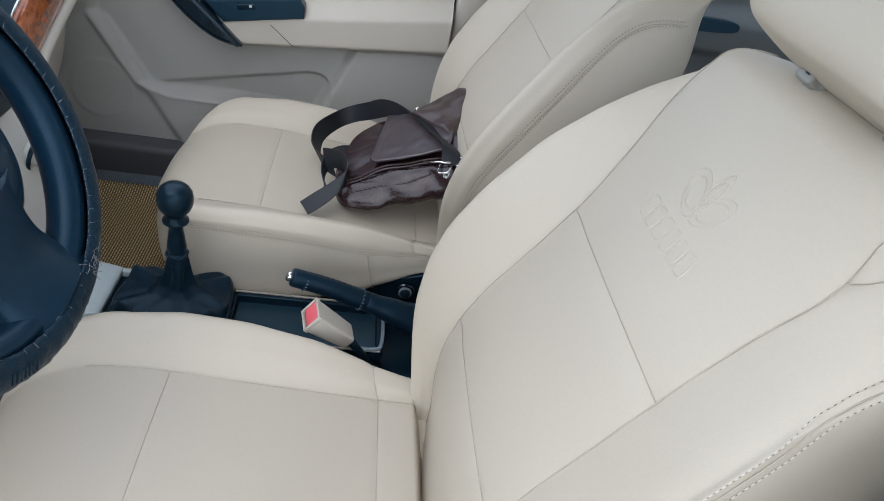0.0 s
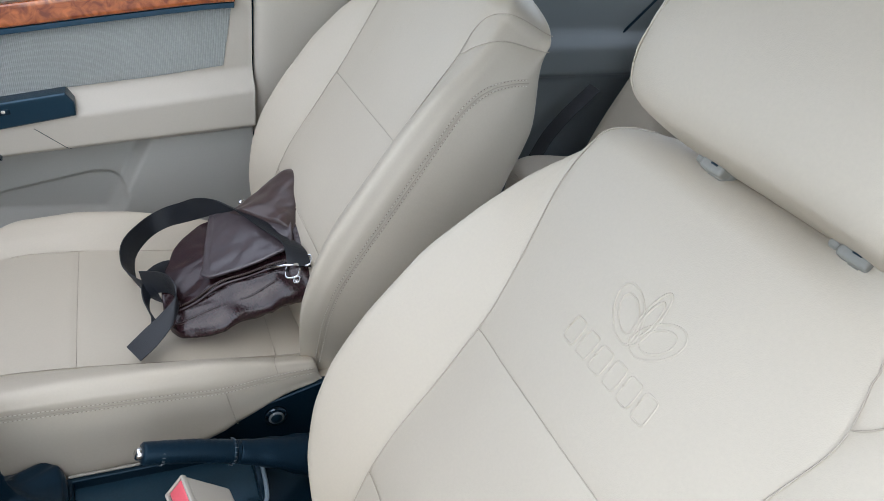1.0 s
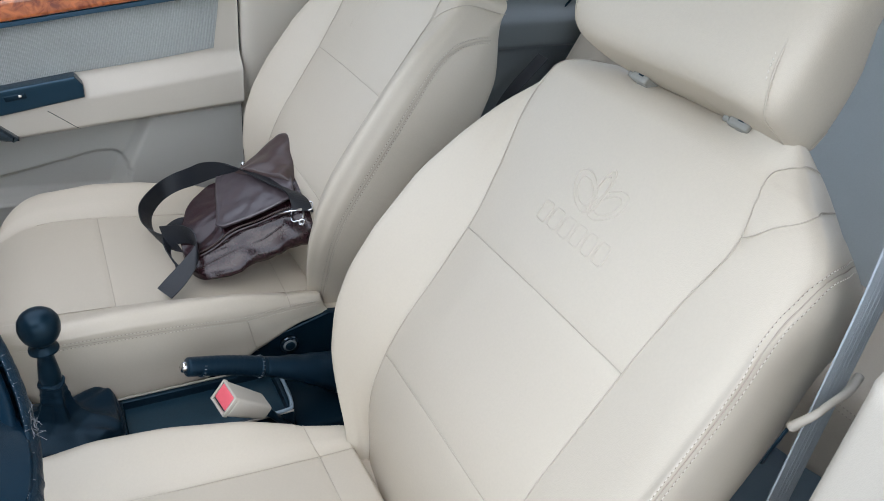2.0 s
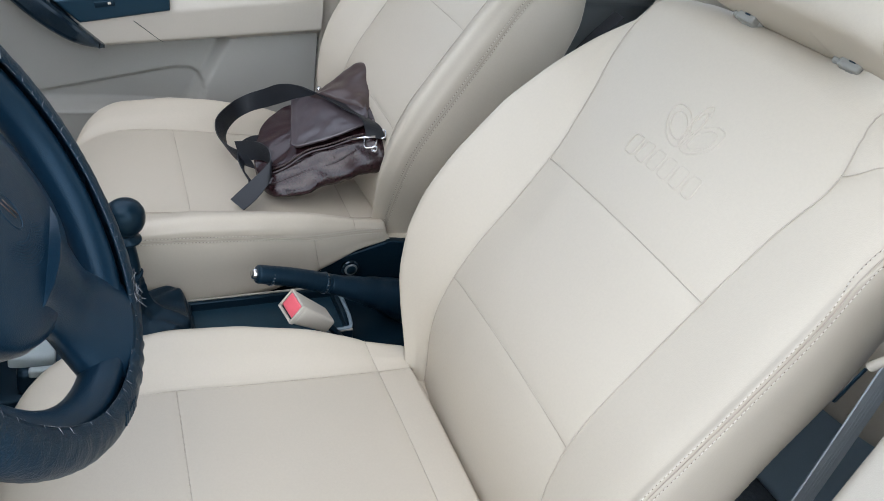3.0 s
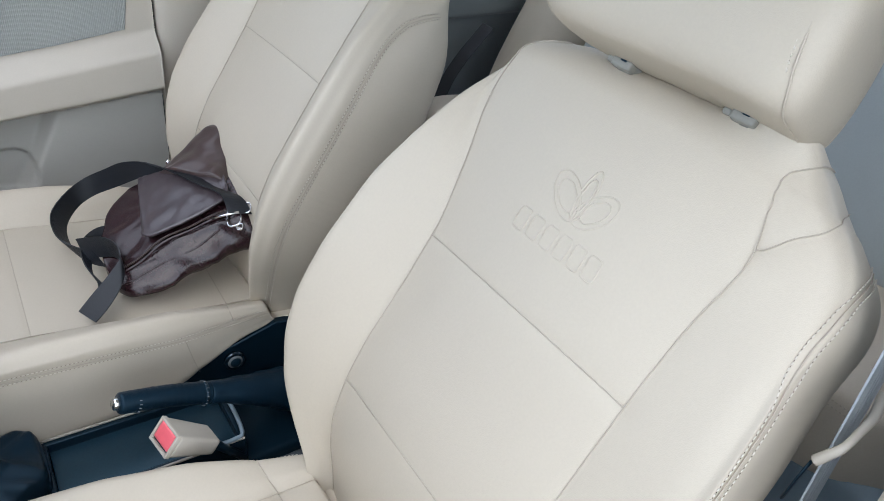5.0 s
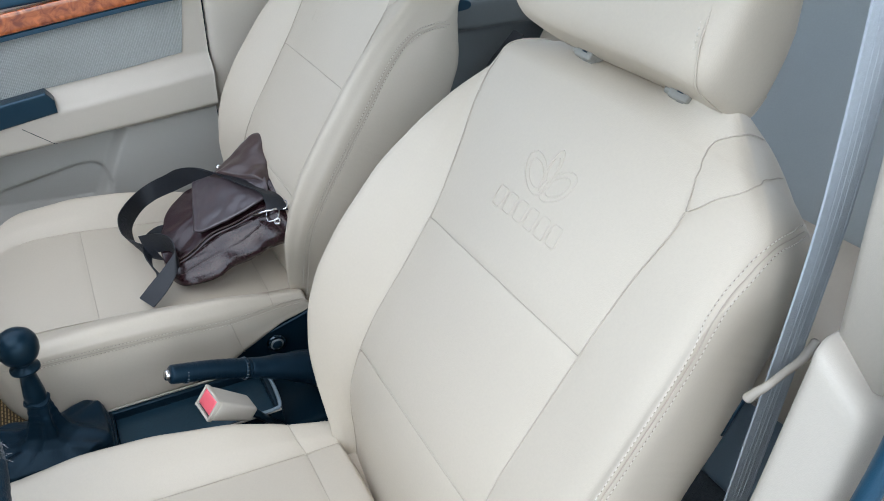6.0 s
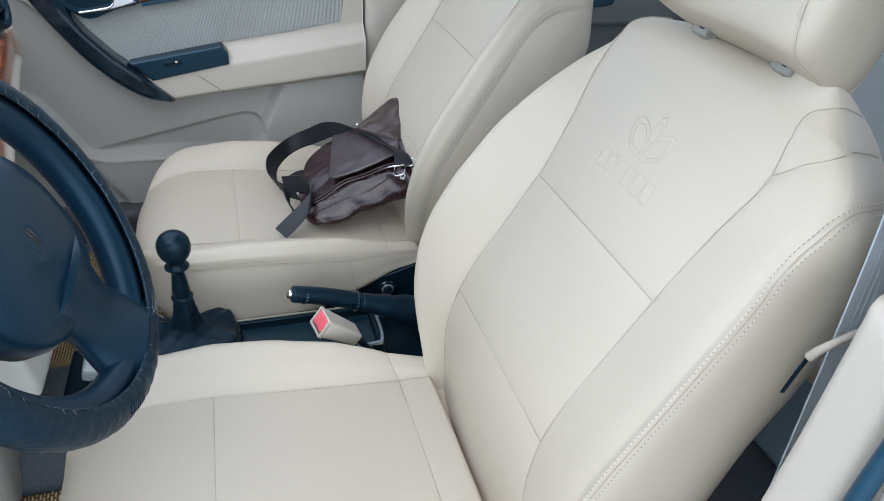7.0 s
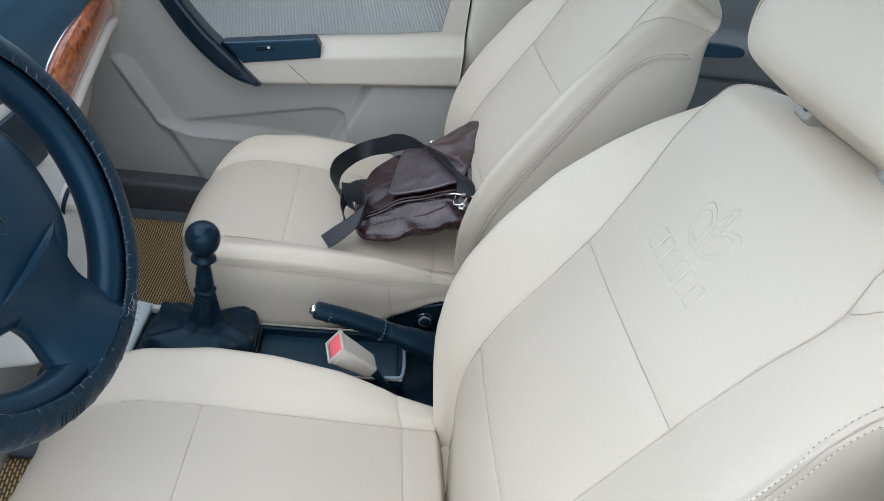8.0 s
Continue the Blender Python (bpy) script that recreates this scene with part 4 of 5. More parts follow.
rear_seat()


# driver-side rear door, behind the pillar
def driver_rear_door():
    ob = thing("rear_door", "rear door trim behind the centre pillar, blue shade in its colour", "car door", pose(-0.40, -0.8, 0.6))
    ys, zs = np.linspace(-1.25, -0.36, 70), np.linspace(0.22, 1.0, 70)
    yy, zz = np.meshgrid(ys, zs)
    x = -0.40 + 0.03 * step(0.60, 0.62, zz) * (1 - step(0.70, 0.74, zz)) + 0.01 * (1 - step(0.40, 0.44, zz))
    me = mesh_of("trim_panel", np.stack([x, yy, zz], -1).reshape(-1, 3), grid_faces(70, 70), SLATE2)
    me.transform(Matrix.Translation((0.40, 0.8, -0.6)))
    part("trim_panel", me, ob)
    return ob


driver_rear_door()


# ---- dashboard ----
def dashboard():
    ob = thing("dashboard", "dark upper dashboard with wood band and beige lower part", "dashboard", pose(XM, 0.8, 0.6))
    base = Matrix.Translation((-XM, -0.8, -0.6))
    def sweep(name, prof, mat, x0=-0.36, x1=1.00, curve=0.05, end=0.0):
        xs = np.linspace(x0, x1, 40)
        prof = smooth_line(prof, 60, True)
        rings = [[(x, y + curve * ((x - XM) / 0.65) ** 4 + end * max(0, abs(x - XM) - 0.51) ** 1.5 * (1.1 - y) / 0.44, z) for y, z in prof] for x in xs]
        me = loft(name, rings, mat)
        me.transform(base)
        return me
    part("upper_dash", sweep("upper_dash", [(0.652, 0.69), (0.648, 0.73), (0.652, 0.80), (0.685, 0.87), (0.88, 0.915), (1.10, 0.89), (1.10, 0.68), (0.90, 0.67), (0.70, 0.67)], DASHM, -0.36, 1.00, 0.05, 3.0), ob, "dark soft dashboard top with sky tint in its colour")
    part("lower_dash", sweep("lower_dash", [(0.690, 0.690), (0.72, 0.700), (1.05, 0.70), (1.05, 0.36), (0.86, 0.34), (0.75, 0.40), (0.70, 0.53)], TRIM, -0.36, 0.965), ob, "beige lower dashboard with glove box")

    # wood band, bowed down towards the centre stack, with its chrome line and pale frame
    def band_y(x):
        return 0.640 + 0.035 * (np.clip(abs(x - XM) - 0.176, 0, 1) / 0.42) ** 2

    def wood_band(side):
        k = 48
        up = smooth_line([(0.912, 0.756), (0.80, 0.764), (0.69, 0.754), (0.60, 0.736), (0.535, 0.704), (0.505, 0.655)], k)
        low = smooth_line([(0.957, 0.692), (0.86, 0.699), (0.75, 0.679), (0.66, 0.655), (0.60, 0.629), (0.565, 0.595)], k)
        f = np.linspace(0, 1, 9)
        front = [[(XM + side * (q[0] - XM), 0, q[1]) for q in (a * (1 - t) + b * t for t in f)] for a, b in zip(low, up)]
        front = np.array(front)
        front[..., 1] = band_y(front[..., 0]) - 0.007 * np.sin(np.pi * np.clip(f, 0.0, 1.0))[None] ** 0.6
        rear = front[:, ::-1] + (0, 0.014, 0)
        me = loft("wood_band", np.concatenate([front, rear], 1), WOOD)
        me.transform(base)
        wood = part("wood_band", me, ob, "glossy burl wood dashboard band")
        edge = front[:, -1] + (0, 0.009, 0.002)
        me = tube("chrome_line", edge, 0.0034, CHROME, 8)
        me.transform(base)
        part("chrome_line", me, wood, "thin chrome line")
        rim = np.vstack([front[0, ::-1] + (side * 0.012, 0.004, 0.0), smooth_line(front[:, 0] + (side * 0.006, 0.002, -0.012), 48)])
        me = tube("frame", smooth_line(rim[::3], 70), 0.0125, TRIM, 12)
        me.transform(base)
        part("frame", me, ob, "pale beige frame round the wood band")
    wood_band(1)
    wood_band(-1)
    # side air vent
    e = ((1, 0, 0), (0, 0.25, 0.97), (0, -0.97, 0.25))
    vx, vy, vz = 0.838, 0.672, 0.838
    me = lathe("vent_ring", [(0.046, -0.03), (0.064, -0.03), (0.069, 0.0), (0.066, 0.014), (0.060, 0.016), (0.054, 0.006), (0.050, -0.012), (0.046, -0.03)], BLACK, 48, e)
    me.transform(base @ Matrix.Translation((vx, vy, vz)))
    vent = part("air_vent", me, ob, "round black air vent")
    for k in (-0.033, -0.011, 0.011, 0.033):
        wide = 2 * math.sqrt(0.052 ** 2 - k * k)
        me = rounded_box("slat", (wide, 0.018, 0.004), GLOSS, 0.0015, 2, base @ pose(vx, vy - 0.004 + 0.25 * k, vz + 0.97 * k, -8))
        part("slat", me, vent, "glossy black vent blade")
    # centre stack with round controls
    me = rounded_box("centre_panel", (0.27, 0.08, 0.40), SILVER, 0.02, 4, base @ pose(XM, 0.655, 0.56, -12))
    stack = part("centre_panel", me, ob, "silver-beige centre stack")
    for dx, dz in ((0.108, 0.53), (0.092, 0.452), (0.0, 0.50), (-0.10, 0.49)):
        me = lathe("dial", [(0.0, 0.022), (0.016, 0.022), (0.019, 0.018), (0.020, 0.004), (0.027, 0.003), (0.028, -0.01), (0.0, -0.01)], SILVER, 32, ((1, 0, 0), (0, -0.25, 0.97), (0, -0.97, -0.25)))
        me.transform(base @ Matrix.Translation((XM + dx, 0.606 - 0.21 * (dz - 0.52), dz)))
        dial = part("dial", me, stack, "round climate dial")
        th = np.linspace(0, 2 * np.pi, 40)
        me = loft("dial_ring", tube_rings(np.array([(0.031 * math.cos(q), 0.031 * -0.25 * math.sin(q), 0.031 * 0.97 * math.sin(q)) for q in th]), 0.0035, 8), BLACK, False)
        me.transform(base @ Matrix.Translation((XM + dx, 0.605 - 0.21 * (dz - 0.52), dz)))
        part("dial_ring", me, dial, "dark ring round the dial")
    me = rounded_box("display", (0.17, 0.01, 0.09), BLACK, 0.006, 3, base @ pose(XM, 0.628, 0.66, -12))
    part("display", me, stack, "dark audio unit face")
    # The dimness behind the wheel comes from the shaded beige.
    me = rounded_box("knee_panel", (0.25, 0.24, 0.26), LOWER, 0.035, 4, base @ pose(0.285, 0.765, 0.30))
    part("knee_panel", me, ob, "rounded beige panel under the centre stack")
    me = lathe("lighter_socket", [(0.0, 0.004), (0.007, 0.004), (0.009, 0.010), (0.016, 0.010), (0.018, 0.0)], GREY, 28, ((1, 0, 0), (0, 0, 1), (0, -1, 0)))
    me.transform(base @ Matrix.Translation((0.44, 0.690, 0.225)))
    part("lighter_socket", me, ob, "round grey socket")
    # steering column shroud
    me = tube("column", [(-0.02, 0.50, 0.76), (-0.01, 0.60, 0.71), (0.0, 0.74, 0.64)], [0.045, 0.06, 0.07], BLACK, 20)
    me.transform(base)
    part("column", me, ob, "black steering column shroud")
    return ob


dashboard()


# ---- steering wheel ----
def steering_wheel():
    tilt, yaw = 0.455, -0.138
    n = Vector((math.sin(yaw) * math.cos(tilt), -math.cos(yaw) * math.cos(tilt), math.sin(tilt)))
    u = n.cross(Vector((0, 0, 1))).normalized() * -1
    v = n.cross(u)
    m = Matrix((u, v, n)).transposed().to_4x4()
    m.translation = (-0.036, 0.470, 0.785)
    ob = thing("steering_wheel", "black steering wheel with a worn laced leather cover", "steering wheel", m)
    th = np.linspace(0, 2 * np.pi, 240, endpoint=False)

    def ring(name, rr, zz, arc, mat, bumps):
        """A skin swept round the wheel; rr, zz its section."""
        k = len(rr)
        vs = np.zeros((240, k, 3))
        for i, a in enumerate(th):
            for j in range(k):
                q = 1.0 + (bumps(a, j / k) if bumps else 0)
                r = 0.1845 + (rr[j]) * q
                vs[i, j] = (r * math.cos(a), r * math.sin(a), zz[j] * q)
        f = grid_faces(240, k, True) + [(239 * k + c, 239 * k + (c + 1) % k, (c + 1) % k, c) for c in range(k)]
        return mesh_of(name, vs.reshape(-1, 3), f, mat)

    a = np.linspace(0, 2 * np.pi, 22, endpoint=False)
    part("rim", ring("rim", -0.013 + 0.0185 * np.cos(a), -0.007 + 0.0195 * np.sin(a), 0, GRIP, None), ob, "smooth black inner rim")

    def creases(t, w):
        low = bell((t - 4.6 + np.pi) % (2 * np.pi) - np.pi, 0.75)
        return 0.09 * low * noise.noise(Vector((t * 26, w * 9, 1.0))) + 0.03 * noise.noise(Vector((t * 60, w * 14, 4.0)))
    arc = np.linspace(radians(-125), radians(118), 26)
    rr = np.r_[0.0215 * np.cos(arc), 0.0185 * np.cos(arc[::-1])]
    zz = np.r_[0.0215 * np.sin(arc), 0.0185 * np.sin(arc[::-1])]
    cover = part("rim_cover", ring("rim_cover", rr, zz, 0, COVERM, creases), ob, "scuffed black leather cover with embossed lower part")
    pairs, rng = [], random.Random(4)
    for k in range(300):
        t = k * 2 * np.pi / 300 + rng.gauss(0, 0.004)
        e = radians(118)
        r, z = 0.1845 + 0.0222 * math.cos(e), 0.0222 * math.sin(e)
        p = np.array((r * math.cos(t), r * math.sin(t), z))
        if k % 4 == 0 and rng.random() < 0.7:
            r2 = r + 0.006 + 0.004 * rng.random()
            q = np.array((r2 * math.cos(t + 0.01), r2 * math.sin(t + 0.01), z + 0.0014))
        else:
            q = np.array((r * math.cos(t + 0.016), r * math.sin(t + 0.016), z - 0.0006))
            if rng.random() < 0.25:
                continue
        pairs.append([p, q])
    for k in range(26):
        t = -1.08 + rng.gauss(0, 0.035)
        r = 0.1845 + 0.004 * rng.gauss(0, 1)
        p = np.array((r * math.cos(t), r * math.sin(t), 0.0215))
        pairs.append([p, p + np.array((rng.gauss(0, 0.007), rng.gauss(0, 0.006), 0.002 + 0.002 * rng.random()))])
    part("lacing", stitch_mesh("lacing", pairs, LACE, 0.00033), cover, "frayed pale lacing", "stuff")
    # embossed row on the lower part of the cover
    for k in range(7):
        t, e = -1.95 + 0.026 * k, radians(62)
        r, z = 0.1845 + 0.0214 * math.cos(e), 0.0214 * math.sin(e)
        me = rounded_box("embossed_bar", (0.0115, 0.0026, 0.0018), RUBBER, 0.0006, 2, Matrix.Translation((r * math.cos(t), r * math.sin(t), z)) @ Matrix.Rotation(t, 4, "Z") @ Matrix.Rotation(radians(28), 4, "Y"))
        part("embossed_bar", me, cover, "short embossed bar")
    # airbag cover
    hub_rings = []
    for h, k in ((-0.045, 0.86), (-0.02, 0.98), (0.0, 1.0), (0.012, 0.97), (0.020, 0.88), (0.025, 0.70), (0.027, 0.40), (0.0275, 0.10)):
        hub_rings.append([(k * 0.106 * np.sign(math.cos(q)) * abs(math.cos(q)) ** 0.8, k * 0.098 * np.sign(math.sin(q)) * abs(math.sin(q)) ** 0.8, h - 0.010) for q in np.linspace(0, 2 * np.pi, 56, endpoint=False)])
    hub = part("hub", loft("hub", hub_rings, GRIP), ob, "black airbag cover with dotted horn marks")
    t = np.linspace(0, 2 * np.pi, 41)
    loop = np.stack([0.011 * np.cos(t) + 0.004, 0.0165 * np.sin(t), 0.0172 + 0 * t], 1)
    part("emblem", loft("emblem", tube_rings(loop, 0.0010, 6), GRIP, False), hub, "small plain oval emblem")
    for dx in (-0.001, 0.004):
        part("emblem_bar", tube("emblem_bar", [(dx + 0.002, 0.010, 0.0178), (dx + 0.006, -0.008, 0.0178)], 0.0006, BRASS, 6), hub, "bright worn emblem bar")
    edge = np.stack([0.046 * np.cos(t), 0.050 * np.sin(t) - 0.004, 0.0145 + 0 * t], 1)
    part("hub_line", loft("hub_line", tube_rings(edge, 0.0012, 6), GRIP, False), hub, "raised line round the emblem field")
    dots_v, dots_f = [], []
    for i in range(9):
        for j in range(26):
            r, q = 0.0225 + 0.0026 * i, math.pi * 1.12 + j * 0.078 + (i % 2) * 0.039
            if i in (0, 8) and (j < 5 or j > 20):
                continue
            x, y = r * math.cos(q) * 1.0, r * math.sin(q) - 0.002
            k = len(dots_v)
            dots_v += [(x + 0.0007 * math.cos(b), y + 0.0007 * math.sin(b), 0.0180 - 0.09 * max(0, r - 0.03)) for b in np.linspace(0, 2 * np.pi, 6, endpoint=False)] + [(x, y, 0.0190 - 0.09 * max(0, r - 0.03))]
            dots_f += [(k + b, k + (b + 1) % 6, k + 6) for b in range(6)]
    part("horn_dots", mesh_of("horn_dots", dots_v, dots_f, GRIP), hub, "moulded dot pattern", "stuff")
    for q, wide in ((-1.34, 0.064), (2.85, 0.036), (1.05, 0.028)):
        c, s_ = math.cos(q), math.sin(q)
        line = np.array([(c * r, s_ * r, z) for r, z in ((0.05, -0.004), (0.09, -0.006), (0.13, -0.010), (0.176, -0.008))])
        arm = part("spoke", loft("spoke", tube_rings(smooth_line(line, 24), wide * (1.15 - 0.35 * np.sin(np.linspace(0, 3.14, 24))), 18, False, 0.42, (0, 0, 1)), GRIP), ob, "moulded black spoke")
    return ob


steering_wheel()


# ---- centre console ----
def console():
    ob = thing("centre_console", "black plastic centre console with an open tray", "console", pose(0.385, 0.15, FLOOR_Z))
    base = Matrix.Translation((-0.385, -0.15, -FLOOR_Z))
    def block(name, size, m, mat, bevel=0.006, label="", parent=ob):
        return part(name, rounded_box(name, size, mat, bevel, 3, base @ m), parent, label)
    block("body", (0.17, 0.98, 0.13), pose(0.388, 0.10, 0.205), BLACK, 0.01)
    # tray walls round a recess
    for x in (0.318, 0.437):
        block("tray_wall", (0.010, 0.265, 0.040), pose(x, 0.157, 0.289), BLACK, 0.003)
    for y in (0.028, 0.287):
        block("tray_wall", (0.126, 0.010, 0.040), pose(0.378, y, 0.289), BLACK, 0.003)
    block("tray_floor", (0.112, 0.25, 0.030), pose(0.378, 0.157, 0.279), TRAYM, 0.003, "glossy slate tray floor")
    for x in (0.314, 0.441):
        block("tray_rim", (0.004, 0.262, 0.003), pose(x, 0.157, 0.3105), GREY, 0.001, "thin grey rim line")
    block("front_panel", (0.165, 0.24, 0.045), pose(0.392, 0.42, 0.278, 6), BLACK, 0.010, "black shift surround")
    block("silver_trim", (0.140, 0.062, 0.026), pose(0.392, 0.516, 0.318, 12), FRAMEM, 0.008, "grey trim in front of the shift boot")
    for x in (0.306, 0.458):
        block("side_trim", (0.012, 0.230, 0.014), pose(x, 0.405, 0.309, 3), FRAMEM, 0.004, "grey rail beside the shift boot")
    end = smooth_line([(0.316, 0.075, 0.3125), (0.316, 0.040, 0.3125), (0.325, 0.026, 0.3125), (0.378, 0.022, 0.3125), (0.430, 0.026, 0.3125), (0.440, 0.040, 0.3125), (0.440, 0.075, 0.3125)], 40)
    me = tube("tray_lip", end, 0.0035, SLATE2, 10)
    me.transform(base)
    part("tray_lip", me, ob, "pale rounded lip at the tray's end")
    return ob


console()
# Unseen side panels, added to stop daylight leaking into the footwells.
for name, x in (("kick_panel_driver", -0.41), ("kick_panel_passenger", 1.125)):
    slab(name, (0.03, 0.62, 0.86), pose(x, 1.06, 0.50), GREY, "unseen grey side panel that keeps light out of the footwell", "wall")


def gear_lever():
    ob = thing("gear_lever", "black gear lever with ball knob and leather boot", "gear lever", pose(0.382, 0.372, 0.30))
    knob = [(0.0, 0.252), (0.008, 0.2515), (0.016, 0.249), (0.022, 0.244), (0.0265, 0.236), (0.028, 0.226), (0.027, 0.216), (0.0235, 0.207), (0.018, 0.2005), (0.013, 0.197), (0.0115, 0.194)]
    part("knob", lathe("knob", knob, BLACK, 40), ob, "glossy black ball knob with worn marks")
    stem = [(0.0115, 0.196), (0.013, 0.191), (0.0200, 0.188), (0.0205, 0.184), (0.0130, 0.180), (0.0105, 0.176), (0.0125, 0.160), (0.0150, 0.140), (0.0155, 0.130), (0.0135, 0.124), (0.0135, 0.10)]
    part("stem", lathe("stem", stem, BLACK, 32), ob, "turned black stem")
    rng = random.Random(9)
    ph = [rng.uniform(0, 6.28) for _ in range(8)]
    th = np.linspace(0, 2 * np.pi, 64, endpoint=False)
    rings = []
    # a narrow gathered neck that falls into a flat, slack skirt with a stiff rim
    for k in np.linspace(0, 1, 44):
        h = float(np.interp(k, [0, 0.10, 0.30, 0.42, 0.52, 0.80, 0.90, 1], [0.126, 0.110, 0.082, 0.062, 0.050, 0.040, 0.026, 0.0]))
        grow = float(np.interp(k, [0, 0.30, 0.42, 0.52, 0.80, 0.90, 1], [0, 0.02, 0.10, 0.30, 0.92, 1.0, 1.02]))
        r = 0.0165 + 0.0012 * math.sin(k * 70) * (k < 0.28) * (0.3 + k) + 0.012 * max(0.0, k - 0.1)
        e = 1.0 - 0.55 * min(1, grow)
        fold = 0.005 * math.sin(math.pi * min(1, k * 1.05))
        wide, lng = r + (0.066 - r) * grow, r + (0.094 - r) * grow
        x = (wide + fold * np.sin(3 * th + ph[0] + 2 * k)) * np.sign(np.cos(th)) * abs(np.cos(th)) ** e
        y = (lng + fold * np.sin(5 * th + ph[1] + 3 * k)) * np.sign(np.sin(th)) * abs(np.sin(th)) ** e
        sag = 0.006 * np.sin(4 * th + ph[2] + 5 * k) * grow * (k < 0.9) + 0.004 * np.sin(9 * th + ph[3]) * grow * (k < 0.86)
        rings.append(np.stack([x + 0.006 * grow, y + 0.008 * grow, h + sag], 1))
    part("boot", loft("boot", rings, RUBBER), ob, "soft black leather boot with folds")
    part("collar", loft("collar", tube_rings(np.array([(0.0160 * math.cos(a), 0.0160 * math.sin(a), 0.123 + 0.0025 * math.sin(3 * a)) for a in np.linspace(0, 2 * np.pi, 40)]), 0.0030, 8), RUBBER, False), ob, "gathered boot collar")
    return ob


gear_lever()


def handbrake():
    tip, grip, end = np.array((0.356, 0.186, 0.418)), np.array((0.368, 0.060, 0.374)), np.array((0.378, -0.075, 0.318))
    ob = thing("handbrake", "black leather handbrake lever with chrome button", "handbrake", pose(0.368, 0.0, 0.30))
    base = Matrix.Translation((-0.368, 0, -0.30))
    def add(name, me, label):
        me.transform(base)
        return part(name, me, ob, label)
    line = smooth_line([tip, 0.5 * (tip + grip) + (0, 0, 0.003), grip], 40)
    k = np.linspace(0, 1, 40)
    rad = 0.0155 + 0.0018 * k + 0.0004 * np.sin(k * 150) * (k > 0.2) * (k < 0.95)
    rad[0], rad[1] = 0.013, 0.0148
    add("grip", tube("grip", line, rad, RUBBER, 24), "ribbed black leather grip")
    d = (grip - tip) / np.linalg.norm(grip - tip)
    for s in (0.026, 0.125):
        c = tip + d * s
        add("stitched_band", tube("stitched_band", [c - d * 0.0035, c, c + d * 0.0035], [0.0162, 0.0190, 0.0175] if s > 0.1 else [0.0158, 0.0163, 0.0158], BLACK, 24), "stitched band on the grip")
        ring = []
        sd = np.cross(d, (0, 0, 1.0))
        sd /= np.linalg.norm(sd)
        up = np.cross(sd, d)
        rr = 0.0190 if s > 0.1 else 0.0165
        for q in np.linspace(0, 2 * np.pi, 18, endpoint=False):
            e = c + rr * (math.cos(q) * sd + math.sin(q) * up)
            ring.append([e - d * 0.0022, e + d * 0.0022])
        add("stitch_row", stitch_mesh("stitch_row", ring, LACE, 0.0005), "grey stitches round the band")
    add("button", tube("button", [tip - d * 0.008, tip - d * 0.006, tip + d * 0.004], [0.006, 0.0085, 0.009], CHROME, 20), "chrome release button")
    line = smooth_line([grip, (0.372, 0.0, 0.350), (0.378, -0.06, 0.322), (0.382, -0.13, 0.285)], 40)
    k = np.linspace(0, 1, 40)
    add("boot", tube("boot", line, 0.0175 + 0.034 * k**1.3 + 0.0007 * np.sin(k * 30), RUBBER, 24, 0.9), "soft black leather brake boot")
    return ob


handbrake()


def belt_buckle():
    ob = thing("belt_buckle", "beige seat belt buckle with a red button", "belt buckle")
    d = Vector((-0.16, 0.76, 0.60)).normalized()
    s = Vector((1, 0.20, 0.05)).normalized()
    t = s.cross(d).normalized()
    s = d.cross(t)
    m = Matrix((s, d, t)).transposed().to_4x4()
    m.translation = Vector((0.276, 0.145, 0.408)) - d * 0.041
    ob.matrix_world = m
    # the case flares towards its mouth, whose rim stands round the button
    case = part("case", rounded_box("case", (0.044, 0.078, 0.030), TRIM, 0.006, 4, None, lambda x, y, z: (x * (1 + 2.6 * y), y, z * (1 + 4.5 * y))), ob, "beige plastic buckle case")
    for sx, sz, px_, pz in ((0.0035, 0.037, 0.0215, 0), (0.0035, 0.037, -0.0215, 0), (0.045, 0.0035, 0, 0.0165), (0.045, 0.0035, 0, -0.0165)):
        part("rim", rounded_box("rim", (sx, 0.008, sz), TRIM, 0.0014, 2, pose(px_, 0.0405, pz)), case, "raised rim of the mouth")
    part("mouth", rounded_box("mouth", (0.040, 0.003, 0.030), BLACK, 0.001, 2, pose(0, 0.0380, 0)), case, "dark belt slot")
    part("button", rounded_box("button", (0.0385, 0.008, 0.0265), RED, 0.004, 3, pose(0, 0.0400, 0.0018)), ob, "translucent red release button")
    part("stalk", tube("stalk", [(0, -0.035, 0), (0, -0.07, -0.012), (0.004, -0.13, -0.03)], [0.013, 0.010, 0.009], BLACK, 14, 0.6, (0, 0, 1)), ob, "black buckle stalk")
    return ob


belt_buckle()


